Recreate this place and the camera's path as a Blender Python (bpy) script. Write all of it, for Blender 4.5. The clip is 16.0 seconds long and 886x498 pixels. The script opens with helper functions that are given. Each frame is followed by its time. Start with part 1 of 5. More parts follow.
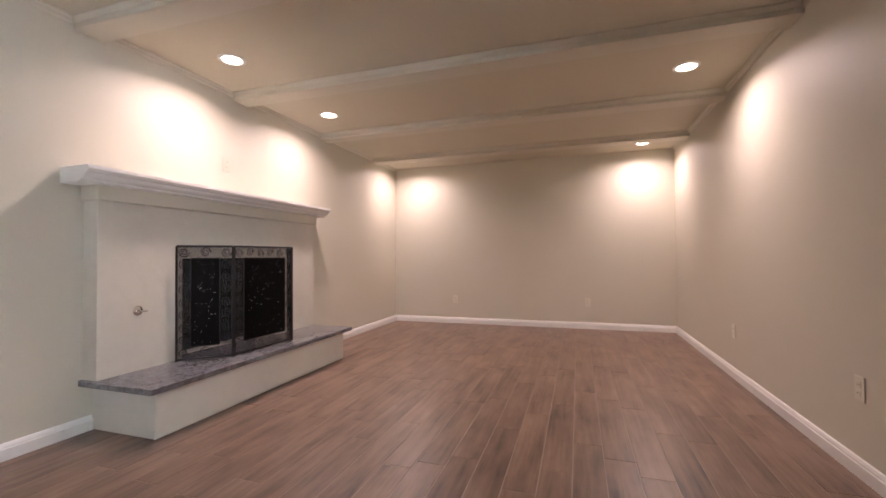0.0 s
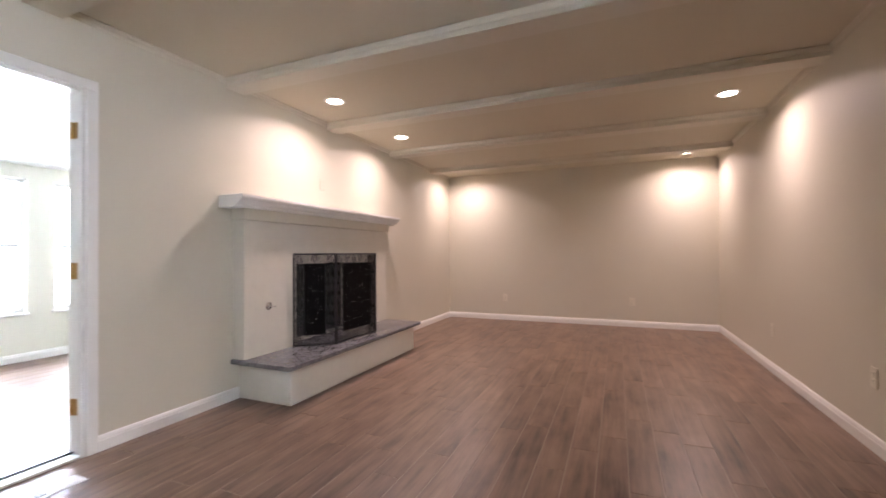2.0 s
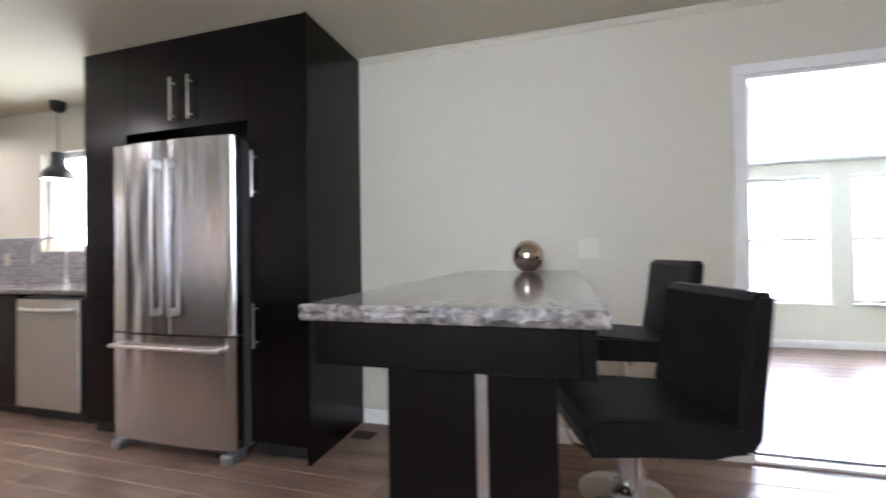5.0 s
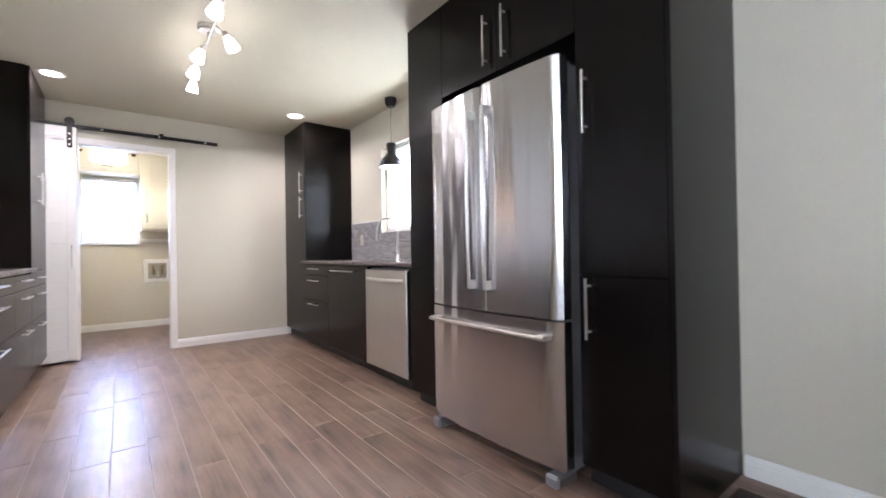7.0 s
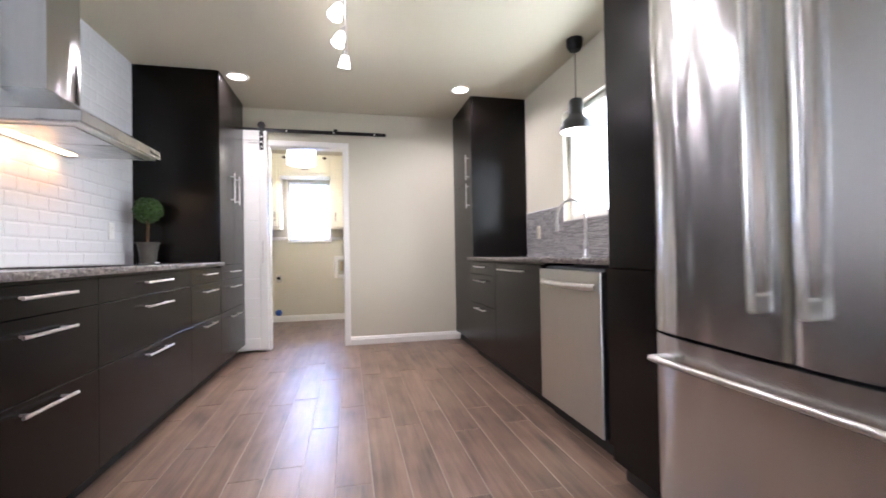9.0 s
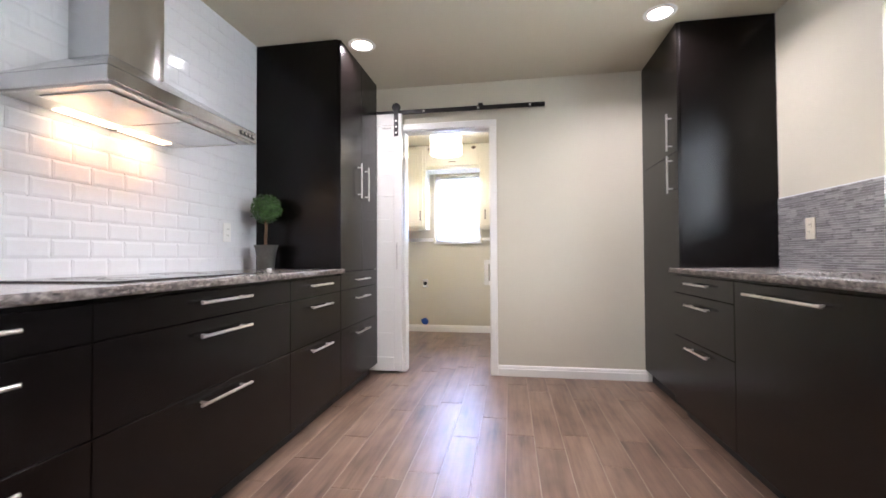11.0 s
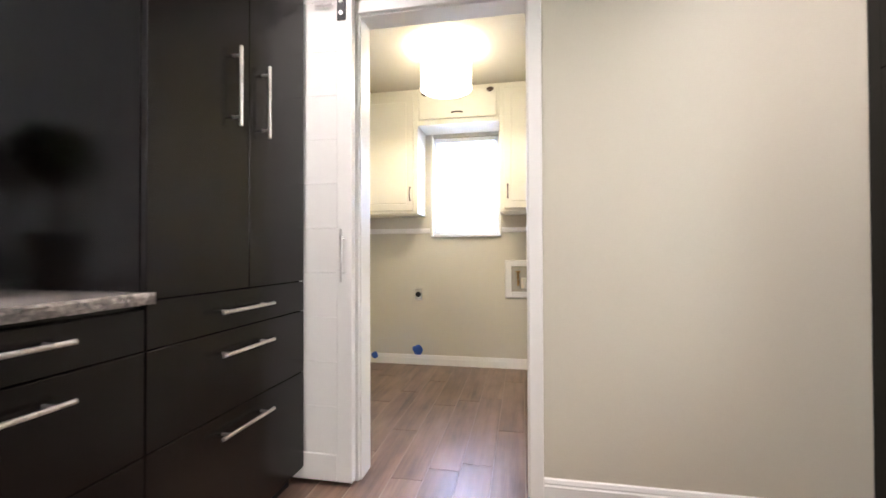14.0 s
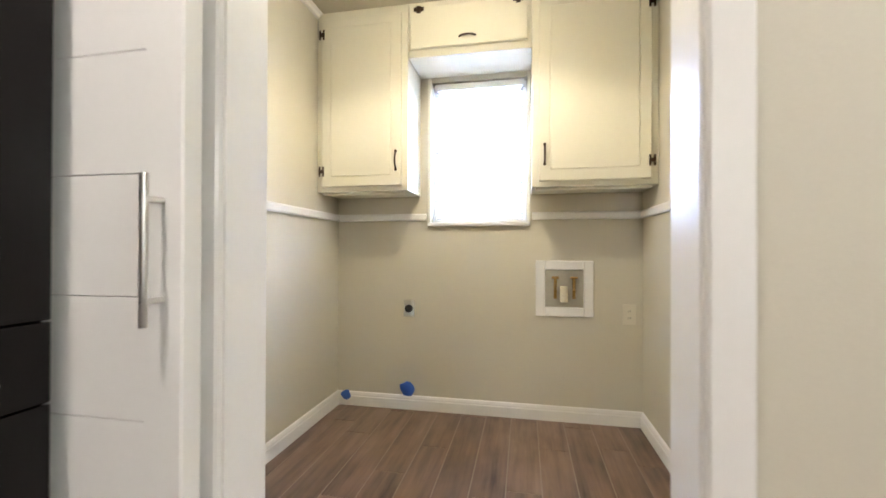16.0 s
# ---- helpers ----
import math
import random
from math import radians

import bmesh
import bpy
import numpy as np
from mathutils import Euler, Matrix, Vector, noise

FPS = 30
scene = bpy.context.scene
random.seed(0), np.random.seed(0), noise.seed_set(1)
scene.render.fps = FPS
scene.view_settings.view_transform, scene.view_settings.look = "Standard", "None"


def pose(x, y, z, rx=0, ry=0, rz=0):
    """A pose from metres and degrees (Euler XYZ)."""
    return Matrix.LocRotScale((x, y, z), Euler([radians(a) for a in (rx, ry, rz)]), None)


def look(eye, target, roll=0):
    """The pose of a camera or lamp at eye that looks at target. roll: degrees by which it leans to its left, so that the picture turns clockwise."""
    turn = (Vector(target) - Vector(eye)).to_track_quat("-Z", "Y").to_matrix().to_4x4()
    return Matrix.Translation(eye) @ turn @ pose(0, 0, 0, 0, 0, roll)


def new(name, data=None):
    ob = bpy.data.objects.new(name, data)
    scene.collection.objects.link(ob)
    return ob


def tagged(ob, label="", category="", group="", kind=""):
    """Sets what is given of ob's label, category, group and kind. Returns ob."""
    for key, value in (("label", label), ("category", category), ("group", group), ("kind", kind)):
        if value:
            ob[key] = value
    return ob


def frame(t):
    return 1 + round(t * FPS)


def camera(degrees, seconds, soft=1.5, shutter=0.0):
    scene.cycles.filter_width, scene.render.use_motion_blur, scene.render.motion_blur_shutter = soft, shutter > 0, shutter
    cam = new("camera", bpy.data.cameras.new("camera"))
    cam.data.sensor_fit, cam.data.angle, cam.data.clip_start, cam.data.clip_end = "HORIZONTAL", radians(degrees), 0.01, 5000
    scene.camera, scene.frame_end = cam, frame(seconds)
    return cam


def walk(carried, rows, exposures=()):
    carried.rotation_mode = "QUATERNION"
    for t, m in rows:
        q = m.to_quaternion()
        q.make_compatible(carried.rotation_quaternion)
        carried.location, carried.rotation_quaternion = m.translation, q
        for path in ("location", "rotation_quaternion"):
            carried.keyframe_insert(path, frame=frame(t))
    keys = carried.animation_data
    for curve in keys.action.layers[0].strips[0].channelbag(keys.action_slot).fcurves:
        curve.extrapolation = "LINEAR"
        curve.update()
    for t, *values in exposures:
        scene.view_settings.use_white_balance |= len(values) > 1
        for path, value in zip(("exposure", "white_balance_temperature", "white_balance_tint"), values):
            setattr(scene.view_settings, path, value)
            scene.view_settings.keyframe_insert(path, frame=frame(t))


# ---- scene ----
cam = camera(93.7, 16.0, 1.6, 0.4)
PATH = [
    (0, (0.642, 0.388, 1.023), (0.023, 2.29, 1.058), -0.4),
    (0.5, (0.617, 0.214, 1.058), (-0.002, 2.116, 1.1), -0.4),
    (1, (0.568, 0.03, 1.073), (-0.05, 1.932, 1.099), -0.3),
    (1.5, (0.559, -0.121, 1.092), (-0.073, 1.777, 1.117), -0.2),
    (2, (0.564, -0.236, 1.104), (-0.21, 1.607, 1.125), -0.4),
    (2.5, (0.563, -0.313, 1.108), (-0.506, 1.377, 1.127), -0.7),
    (3, (0.545, -0.361, 1.127), (-0.862, 1.061, 1.148), -0.9),
    (3.5, (0.52, -0.402, 1.143), (-1.18, 0.652, 1.164), -1.0),
    (4, (0.483, -0.481, 1.128), (-1.436, 0.081, 1.154), -1.0),
    (4.5, (0.448, -0.602, 1.117), (-1.551, -0.627, 1.15), -1.0),
    (5, (0.391, -0.731, 1.116), (-1.532, -1.281, 1.139), -0.9),
    (5.2, (0.363, -0.786, 1.116), (-1.5, -1.514, 1.124), -0.3),
    (7.3, (-0.132, -1.496, 0.968), (-1.262, -3.146, 0.981), -1.1),
    (7.5, (-0.193, -1.565, 0.974), (-1.262, -3.255, 0.981), -1.1),
    (8, (-0.309, -1.752, 0.955), (-1.229, -3.528, 0.968), -1.2),
    (8.5, (-0.42, -1.964, 0.938), (-1.144, -3.828, 0.958), -1.1),
    (9, (-0.503, -2.163, 0.939), (-0.943, -4.114, 0.965), -1.0),
    (9.5, (-0.557, -2.384, 0.97), (-0.748, -4.374, 0.994), -0.8),
    (10, (-0.593, -2.611, 0.96), (-0.555, -4.61, 0.987), -0.6),
    (10.2, (-0.616, -2.721, 0.953), (-0.484, -4.716, 0.989), -0.5),
    (12.3, (-0.535, -3.9, 1.055), (-0.158, -5.864, 1.082), -0.3),
    (12.5, (-0.505, -4.012, 1.055), (-0.138, -5.978, 1.077), -0.3),
    (13, (-0.469, -4.303, 1.052), (-0.095, -6.268, 1.068), -0.3),
    (13.5, (-0.446, -4.592, 1.03), (-0.07, -6.557, 1.048), -0.3),
    (14, (-0.425, -4.907, 1.003), (-0.051, -6.872, 1.024), -0.2),
    (14.5, (-0.358, -5.222, 0.994), (0.02, -7.185, 1.009), -0.0),
    (15, (-0.317, -5.515, 0.999), (0.068, -7.477, 1.009), 0.3),
    (15.5, (-0.281, -5.807, 0.993), (0.104, -7.769, 1.006), 0.1),
    (16, (-0.214, -6.042, 0.995), (0.172, -8.004, 1.005), 0.2),
]
walk(cam, [(t, look(eye, target, roll)) for t, eye, target, roll in PATH], [(0.0, 0.88, 6000, 21), (3.0, 0.81, 6050, 20), (4.5, 0.66, 5950, 19), (5.2, 0.64, 5850, 19), (7.3, 0.72, 5800, 20), (10.2, 0.62, 5850, 19), (12.5, 0.74, 6000, 19), (14.2, 0.66, 6250, 17), (15.0, 0.58, 6300, 14), (16.0, 0.49, 6400, 13)])

# ------------------------------------------------------------ world and light
W = bpy.data.worlds.new("world")
scene.world = W
W.use_nodes = True
sky = W.node_tree.nodes.new("ShaderNodeTexSky")
sky.sky_type, sky.sun_disc = "NISHITA", False
sky.sun_elevation, sky.sun_rotation = radians(50), radians(356)
W.node_tree.links.new(sky.outputs[0], W.node_tree.nodes["Background"].inputs[0])
W.node_tree.nodes["Background"].inputs[1].default_value = 0.12
sun = new("sun", bpy.data.lights.new("sun", "SUN"))
sun.data.energy, sun.data.angle, sun.data.color = 2.5, radians(0.5), (1, 0.95, 0.88)
sun.matrix_world = look((0, 0, 20), (1.2, -16.8, 0))
CAN_WATTS, KCAN_WATTS, TRACK_WATTS, DAY = 9.5, 11, 17, 15.0
WARM, NEUTRAL = (1.0, 0.765, 0.675), (1.0, 0.91, 0.85)


def spot(name, p, target, watts, colour, degrees=110, blend=0.7, r=0.04):
    ob = new(name, bpy.data.lights.new(name, "SPOT"))
    d = ob.data
    d.energy, d.color, d.spot_size, d.spot_blend, d.shadow_soft_size = watts, colour, radians(degrees), blend, r
    ob.matrix_world = look(p, target)
    return ob


def disc(name, p, watts, colour, size=0.12):
    """A flat round lamp that shines down."""
    ob = new(name, bpy.data.lights.new(name, "AREA"))
    ob.data.shape, ob.data.size, ob.data.energy, ob.data.color = "DISK", size, watts, colour
    ob.data.spread = radians(152)
    ob.location = p
    return ob


def point(name, p, watts, colour, r=0.05):
    ob = new(name, bpy.data.lights.new(name, "POINT"))
    ob.data.energy, ob.data.color, ob.data.shadow_soft_size = watts, colour, r
    ob.location = p
    return ob


# ------------------------------------------------------------ materials
def nodes_of(name):
    m = bpy.data.materials.new(name)
    m.use_nodes = True
    nt = m.node_tree
    return m, nt, nt.nodes["Principled BSDF"], nt.nodes.new, nt.links.new


def noise_tex(nt, scale, stretch=(1, 1, 1), detail=4.0, offset=None, rough=0.55):
    g = nt.nodes.new("ShaderNodeNewGeometry")
    mp = nt.nodes.new("ShaderNodeMapping")
    mp.inputs["Scale"].default_value = stretch
    nt.links.new(g.outputs["Position"], mp.inputs["Vector"])
    if offset is not None:
        nt.links.new(offset, mp.inputs["Location"])
    t = nt.nodes.new("ShaderNodeTexNoise")
    t.inputs["Scale"].default_value, t.inputs["Detail"].default_value = scale, detail
    t.inputs["Roughness"].default_value = rough
    nt.links.new(mp.outputs[0], t.inputs["Vector"])
    return t


def ramp(nt, src, stops):
    r = nt.nodes.new("ShaderNodeValToRGB")
    e = r.color_ramp.elements
    while len(e) < len(stops):
        e.new(0.5)
    for k, (p, c) in enumerate(stops):
        e[k].position, e[k].color = p, (*c, 1)
    nt.links.new(src, r.inputs[0])
    return r


def shade(c, k):
    return tuple(v * k for v in c)


def plain(name, c, rough=0.5, metal=0.0, var=0.08, big=1.3, fine=60.0, bump=0.05, coat=0.0, stretch=(1, 1, 1), rvar=0.08, spec=0.5):
    """Paint, metal or plastic with variation at two scales and a fine relief."""
    m, nt, b, N, L = nodes_of(name)
    n1, n2 = noise_tex(nt, big, stretch, 3), noise_tex(nt, fine, stretch, 3)
    mix = N("ShaderNodeMix")
    mix.inputs[0].default_value = 0.4
    L(n1.outputs[0], mix.inputs[2])
    L(n2.outputs[0], mix.inputs[3])
    r = ramp(nt, mix.outputs[0], [(0.3, shade(c, 1 - var)), (0.7, shade(c, 1 + var))])
    L(r.outputs[0], b.inputs["Base Color"])
    mr = N("ShaderNodeMapRange")
    mr.inputs[3].default_value, mr.inputs[4].default_value = max(rough - rvar, 0.02), min(rough + rvar, 1)
    L(n1.outputs[0], mr.inputs[0])
    L(mr.outputs[0], b.inputs["Roughness"])
    b.inputs["Metallic"].default_value = metal
    b.inputs["Coat Weight"].default_value = coat
    b.inputs["Specular IOR Level"].default_value = spec
    if bump:
        bp = N("ShaderNodeBump")
        bp.inputs["Strength"].default_value, bp.inputs["Distance"].default_value = bump, 0.004
        L(n2.outputs[0], bp.inputs["Height"])
        L(bp.outputs[0], b.inputs["Normal"])
    return m


def wood_plank():
    m, nt, b, N, L = nodes_of("wood_look_tile")
    oi, ge = N("ShaderNodeObjectInfo"), N("ShaderNodeNewGeometry")
    add = N("ShaderNodeMath")
    L(oi.outputs["Random"], add.inputs[0])
    L(ge.outputs["Random Per Island"], add.inputs[1])
    mul = N("ShaderNodeMath")
    mul.operation = "MULTIPLY"
    mul.inputs[1].default_value = 37.0
    L(add.outputs[0], mul.inputs[0])
    cmb = N("ShaderNodeCombineXYZ")
    L(mul.outputs[0], cmb.inputs[0])
    L(mul.outputs[0], cmb.inputs[1])
    g1 = noise_tex(nt, 1.0, (26, 1.6, 1), 5, cmb.outputs[0], 0.62)
    g2 = noise_tex(nt, 1.0, (5.5, 2.2, 1), 3, cmb.outputs[0])
    mix = N("ShaderNodeMix")
    mix.inputs[0].default_value = 0.5
    L(g1.outputs[0], mix.inputs[2])
    L(g2.outputs[0], mix.inputs[3])
    r = ramp(nt, mix.outputs[0], [(0.33, (0.052, 0.030, 0.021)), (0.43, (0.140, 0.087, 0.062)), (0.54, (0.212, 0.138, 0.097)), (0.70, (0.305, 0.205, 0.148))])
    fr = N("ShaderNodeMath")
    fr.operation = "FRACT"
    L(mul.outputs[0], fr.inputs[0])
    mr = N("ShaderNodeMapRange")
    mr.inputs[3].default_value, mr.inputs[4].default_value = 0.92, 1.09
    L(fr.outputs[0], mr.inputs[0])
    sc = N("ShaderNodeVectorMath")
    sc.operation = "SCALE"
    L(r.outputs[0], sc.inputs[0])
    L(mr.outputs[0], sc.inputs["Scale"])
    L(sc.outputs[0], b.inputs["Base Color"])
    rr = N("ShaderNodeMapRange")
    rr.inputs[3].default_value, rr.inputs[4].default_value = 0.27, 0.42
    L(g1.outputs[0], rr.inputs[0])
    L(rr.outputs[0], b.inputs["Roughness"])
    bp = N("ShaderNodeBump")
    bp.inputs["Strength"].default_value, bp.inputs["Distance"].default_value = 0.25, 0.003
    L(g1.outputs[0], bp.inputs["Height"])
    L(bp.outputs[0], b.inputs["Normal"])
    return m


def espresso():
    """Black-brown wood veneer with a faint level grain."""
    m, nt, b, N, L = nodes_of("black_brown_veneer")
    g = noise_tex(nt, 1.0, (3, 3, 90), 5)
    g2 = noise_tex(nt, 1.0, (1.3, 1.3, 30), 2, None, 0.5)
    r = ramp(nt, g.outputs[0], [(0.25, (0.0026, 0.0018, 0.0017)), (0.75, (0.0042, 0.0030, 0.0027))])
    L(r.outputs[0], b.inputs["Base Color"])
    mr = N("ShaderNodeMapRange")
    mr.inputs[3].default_value, mr.inputs[4].default_value = 0.235, 0.275
    b.inputs["Specular IOR Level"].default_value = 0.25
    L(g2.outputs[0], mr.inputs[0])
    L(mr.outputs[0], b.inputs["Roughness"])
    bp = N("ShaderNodeBump")
    bp.inputs["Strength"].default_value, bp.inputs["Distance"].default_value = 0.03, 0.001
    L(g.outputs[0], bp.inputs["Height"])
    bp2 = N("ShaderNodeBump")
    bp2.inputs["Strength"].default_value, bp2.inputs["Distance"].default_value = 0.025, 0.003
    L(g2.outputs[0], bp2.inputs["Height"])
    L(bp2.outputs[0], bp.inputs["Normal"])
    L(bp.outputs[0], b.inputs["Normal"])
    return m


def granite(name, tones, scale=38.0, rough=0.11):
    m, nt, b, N, L = nodes_of(name)
    n = noise_tex(nt, scale, (1, 1, 1), 5, None, 0.7)
    n2 = noise_tex(nt, scale * 0.22, (1, 1, 1), 3)
    v = N("ShaderNodeTexVoronoi")
    ge = N("ShaderNodeNewGeometry")
    v.inputs["Scale"].default_value = scale * 2.6
    L(ge.outputs["Position"], v.inputs["Vector"])
    mix = N("ShaderNodeMix")
    mix.inputs[0].default_value = 0.35
    L(n.outputs[0], mix.inputs[2])
    L(n2.outputs[0], mix.inputs[3])
    mix2 = N("ShaderNodeMix")
    mix2.inputs[0].default_value = 0.22
    L(mix.outputs[0], mix2.inputs[2])
    L(v.outputs["Color"], mix2.inputs[3])
    r = ramp(nt, mix2.outputs[0], tones)
    L(r.outputs[0], b.inputs["Base Color"])
    b.inputs["Roughness"].default_value = rough
    return m


def steel(name, c, rough, wave=0.0, stretch=(40, 40, 1.5)):
    m, nt, b, N, L = nodes_of(name)
    n = noise_tex(nt, 6.0, stretch, 4)
    r = ramp(nt, n.outputs[0], [(0.3, shade(c, 0.96)), (0.7, shade(c, 1.03))])
    L(r.outputs[0], b.inputs["Base Color"])
    b.inputs["Metallic"].default_value = 1.0
    if wave:
        tg = N("ShaderNodeTangent")
        tg.direction_type, tg.axis = "RADIAL", "Z"
        L(tg.outputs[0], b.inputs["Tangent"])
        b.inputs["Anisotropic"].default_value = 0.9
        b.inputs["Anisotropic Rotation"].default_value = 0.25
    mr = N("ShaderNodeMapRange")
    mr.inputs[3].default_value, mr.inputs[4].default_value = rough * 0.9, rough * 1.12
    L(n.outputs[0], mr.inputs[0])
    L(mr.outputs[0], b.inputs["Roughness"])
    if wave:
        w = noise_tex(nt, 1.0, (6, 6, 0.8), 1.2)
        bp = N("ShaderNodeBump")
        bp.inputs["Strength"].default_value, bp.inputs["Distance"].default_value = wave, 0.02
        L(w.outputs[0], bp.inputs["Height"])
        L(bp.outputs[0], b.inputs["Normal"])
    return m


def glow(name, c, strength):
    m, nt, b, N, L = nodes_of(name)
    b.inputs["Base Color"].default_value = (*c, 1)
    b.inputs["Emission Color"].default_value = (*c, 1)
    b.inputs["Emission Strength"].default_value = strength
    return m


def glass(name="window_glass", c=(1, 1, 1), rough=0.0):
    m, nt, b, N, L = nodes_of(name)
    b.inputs["Base Color"].default_value = (*c, 1)
    b.inputs["Transmission Weight"].default_value = 1.0
    b.inputs["Roughness"].default_value = rough
    b.inputs["IOR"].default_value = 1.02
    return m


M_WALL = plain("olive_beige_wall_paint", (0.605, 0.57, 0.462), 0.55, var=0.025, big=0.8, fine=130, bump=0.12)
M_CEIL = plain("ceiling_paint", (0.58, 0.54, 0.418), 0.7, var=0.03, big=0.7, fine=90, bump=0.1)
M_TRIM = plain("white_trim_paint", (0.80, 0.79, 0.75), 0.32, var=0.02, bump=0.02)
M_CREAM = plain("cream_cabinet_paint", (0.78, 0.75, 0.62), 0.35, var=0.02, bump=0.02)
M_FLOOR = wood_plank()
M_GROUT = plain("grout", (0.33, 0.272, 0.222), 0.8, var=0.12, big=6, fine=150, bump=0.2)
M_DARK = espresso()
M_KICK = plain("black_plinth", (0.012, 0.011, 0.011), 0.5)
# top tones lifted to stand in for the sheen at a low angle
M_GRAN = granite("grey_granite", [(0.30, (0.03, 0.027, 0.026)), (0.41, (0.15, 0.132, 0.125)), (0.51, (0.33, 0.30, 0.285)), (0.62, (0.45, 0.41, 0.39)), (0.75, (0.24, 0.205, 0.19))], 42)
# rough sides of the same stone, toned darker to subdue the light they catch
M_GRANEDGE_DIM = granite("chiselled_granite_edge_dimmed", [(0.32, (0.02, 0.017, 0.015)), (0.43, (0.075, 0.063, 0.055)), (0.51, (0.155, 0.130, 0.113)), (0.61, (0.29, 0.26, 0.235)), (0.73, (0.12, 0.10, 0.085))], 34, 0.45)
M_HEARTH = granite("grey_slate_slab", [(0.3, (0.085, 0.084, 0.090)), (0.5, (0.165, 0.163, 0.172)), (0.7, (0.27, 0.268, 0.28))], 22)
M_STEEL = steel("brushed_stainless", (0.63, 0.63, 0.64), 0.20, 0.85)
M_SATIN = steel("satin_stainless", (0.49, 0.475, 0.46), 0.30, 0.25)
M_STEEL2 = steel("brushed_nickel", (0.66, 0.64, 0.61), 0.28)
M_CHROME = plain("chrome", (0.78, 0.78, 0.78), 0.06, 1.0, var=0.02, bump=0, rvar=0.02)
M_FSIDE = plain("grey_fridge_side", (0.20, 0.20, 0.205), 0.45, 0.3, bump=0.08)
M_BLACK = plain("black_iron", (0.012, 0.011, 0.011), 0.45, 0.4, bump=0.1)
M_LEATHER = plain("black_leatherette", (0.009, 0.0085, 0.009), 0.42, spec=0.2, var=0.2, big=5, fine=220, bump=0.25)
M_TILE = plain("white_glazed_tile", (0.755, 0.77, 0.79), 0.10, var=0.03, bump=0.02, rvar=0.04)
M_TGROUT = plain("pale_tile_grout", (0.73, 0.745, 0.765), 0.8, bump=0.1)
M_IVORY = plain("ivory_plastic", (0.68, 0.64, 0.52), 0.35, var=0.02, bump=0)
M_WHITE = plain("white_plastic", (0.80, 0.80, 0.78), 0.4, var=0.02, bump=0)
M_BRASS = plain("aged_brass", (0.42, 0.27, 0.10), 0.35, 1.0, var=0.2)
M_BRONZE = plain("dark_bronze", (0.07, 0.045, 0.03), 0.4, 0.9, var=0.2)
M_SOOT = plain("sooty_firebrick", (0.02, 0.018, 0.016), 0.9, var=0.4, big=4, fine=50, bump=0.4)
M_GLASS = glass()
M_LEAF = plain("box_leaf", (0.034, 0.085, 0.014), 0.42, var=0.65, big=30, fine=120)
M_BARK = plain("brown_stem", (0.14, 0.085, 0.045), 0.8, var=0.3, big=20)
M_POT = plain("zinc_pot", (0.10, 0.10, 0.088), 0.5, 0.4, var=0.25, big=14)
M_BLUE = plain("blue_tape", (0.02, 0.09, 0.42), 0.5, var=0.15)
M_PLASTER = plain("hearth_plaster", (0.62, 0.59, 0.50), 0.7, var=0.05, big=2.5, fine=18, bump=0.5)
M_GLOWW = glow("lit_lamp_lens", (1.0, 0.86, 0.68), 14)
M_GLOWN = glow("lit_halogen", (1.0, 0.93, 0.82), 9)
M_DAY = glow("bright_daylight", (0.82, 0.90, 1.0), DAY)
M_DAY4 = glow("soft_daylight", (0.86, 0.94, 1.0), 12)
M_DAYL = glow("laundry_daylight", (0.54, 0.68, 1.0), 22)
M_DAY2 = glow("bright_garden_daylight", (0.92, 0.98, 0.97), 7.5)
M_GROUND = plain("lawn_ground", (0.06, 0.09, 0.03), 0.9, var=0.4, big=2, fine=20)


# ------------------------------------------------------------ mesh helpers
ORIGIN = {}


def bx(bm, x0, y0, z0, x1, y1, z1, b=0.0, seg=1):
    r = bmesh.ops.create_cube(bm, size=1.0, matrix=Matrix.Translation(((x0 + x1) / 2, (y0 + y1) / 2, (z0 + z1) / 2)) @ Matrix.Diagonal((abs(x1 - x0), abs(y1 - y0), abs(z1 - z0), 1)))
    if b > 0:
        es = list({e for v in r["verts"] for e in v.link_edges})
        bmesh.ops.bevel(bm, geom=es, offset=b, segments=seg, affect="EDGES", profile=0.5)
    return bm


def box(x0, y0, z0, x1, y1, z1, b=0.0, seg=1):
    return bx(bmesh.new(), x0, y0, z0, x1, y1, z1, b, seg)


def rod(bm, p0, p1, r, n=12, r2=None):
    p0, p1 = Vector(p0), Vector(p1)
    d = p1 - p0
    m = Matrix.Translation((p0 + p1) / 2) @ d.to_track_quat("Z", "Y").to_matrix().to_4x4()
    bmesh.ops.create_cone(bm, cap_ends=True, segments=n, radius1=r, radius2=r if r2 is None else r2, depth=d.length, matrix=m)
    return bm


def lathe(bm, c, prof, n=32, axis="z", caps=True):
    """Turn a profile of (radius, height) round an axis through c."""
    rings = []
    for r, h in prof:
        ring = []
        for k in range(n):
            a = 2 * math.pi * k / n
            u, v = r * math.cos(a), r * math.sin(a)
            q = (u, v, h) if axis == "z" else ((h, u, v) if axis == "x" else (v, h, u))
            ring.append(bm.verts.new((c[0] + q[0], c[1] + q[1], c[2] + q[2])))
        rings.append(ring)
    for a, b in zip(rings, rings[1:]):
        for k in range(n):
            bm.faces.new((a[k], a[(k + 1) % n], b[(k + 1) % n], b[k]))
    if caps and prof[0][0] > 1e-4:
        bm.faces.new(rings[0][::-1])
    if caps and prof[-1][0] > 1e-4:
        bm.faces.new(rings[-1])
    return bm


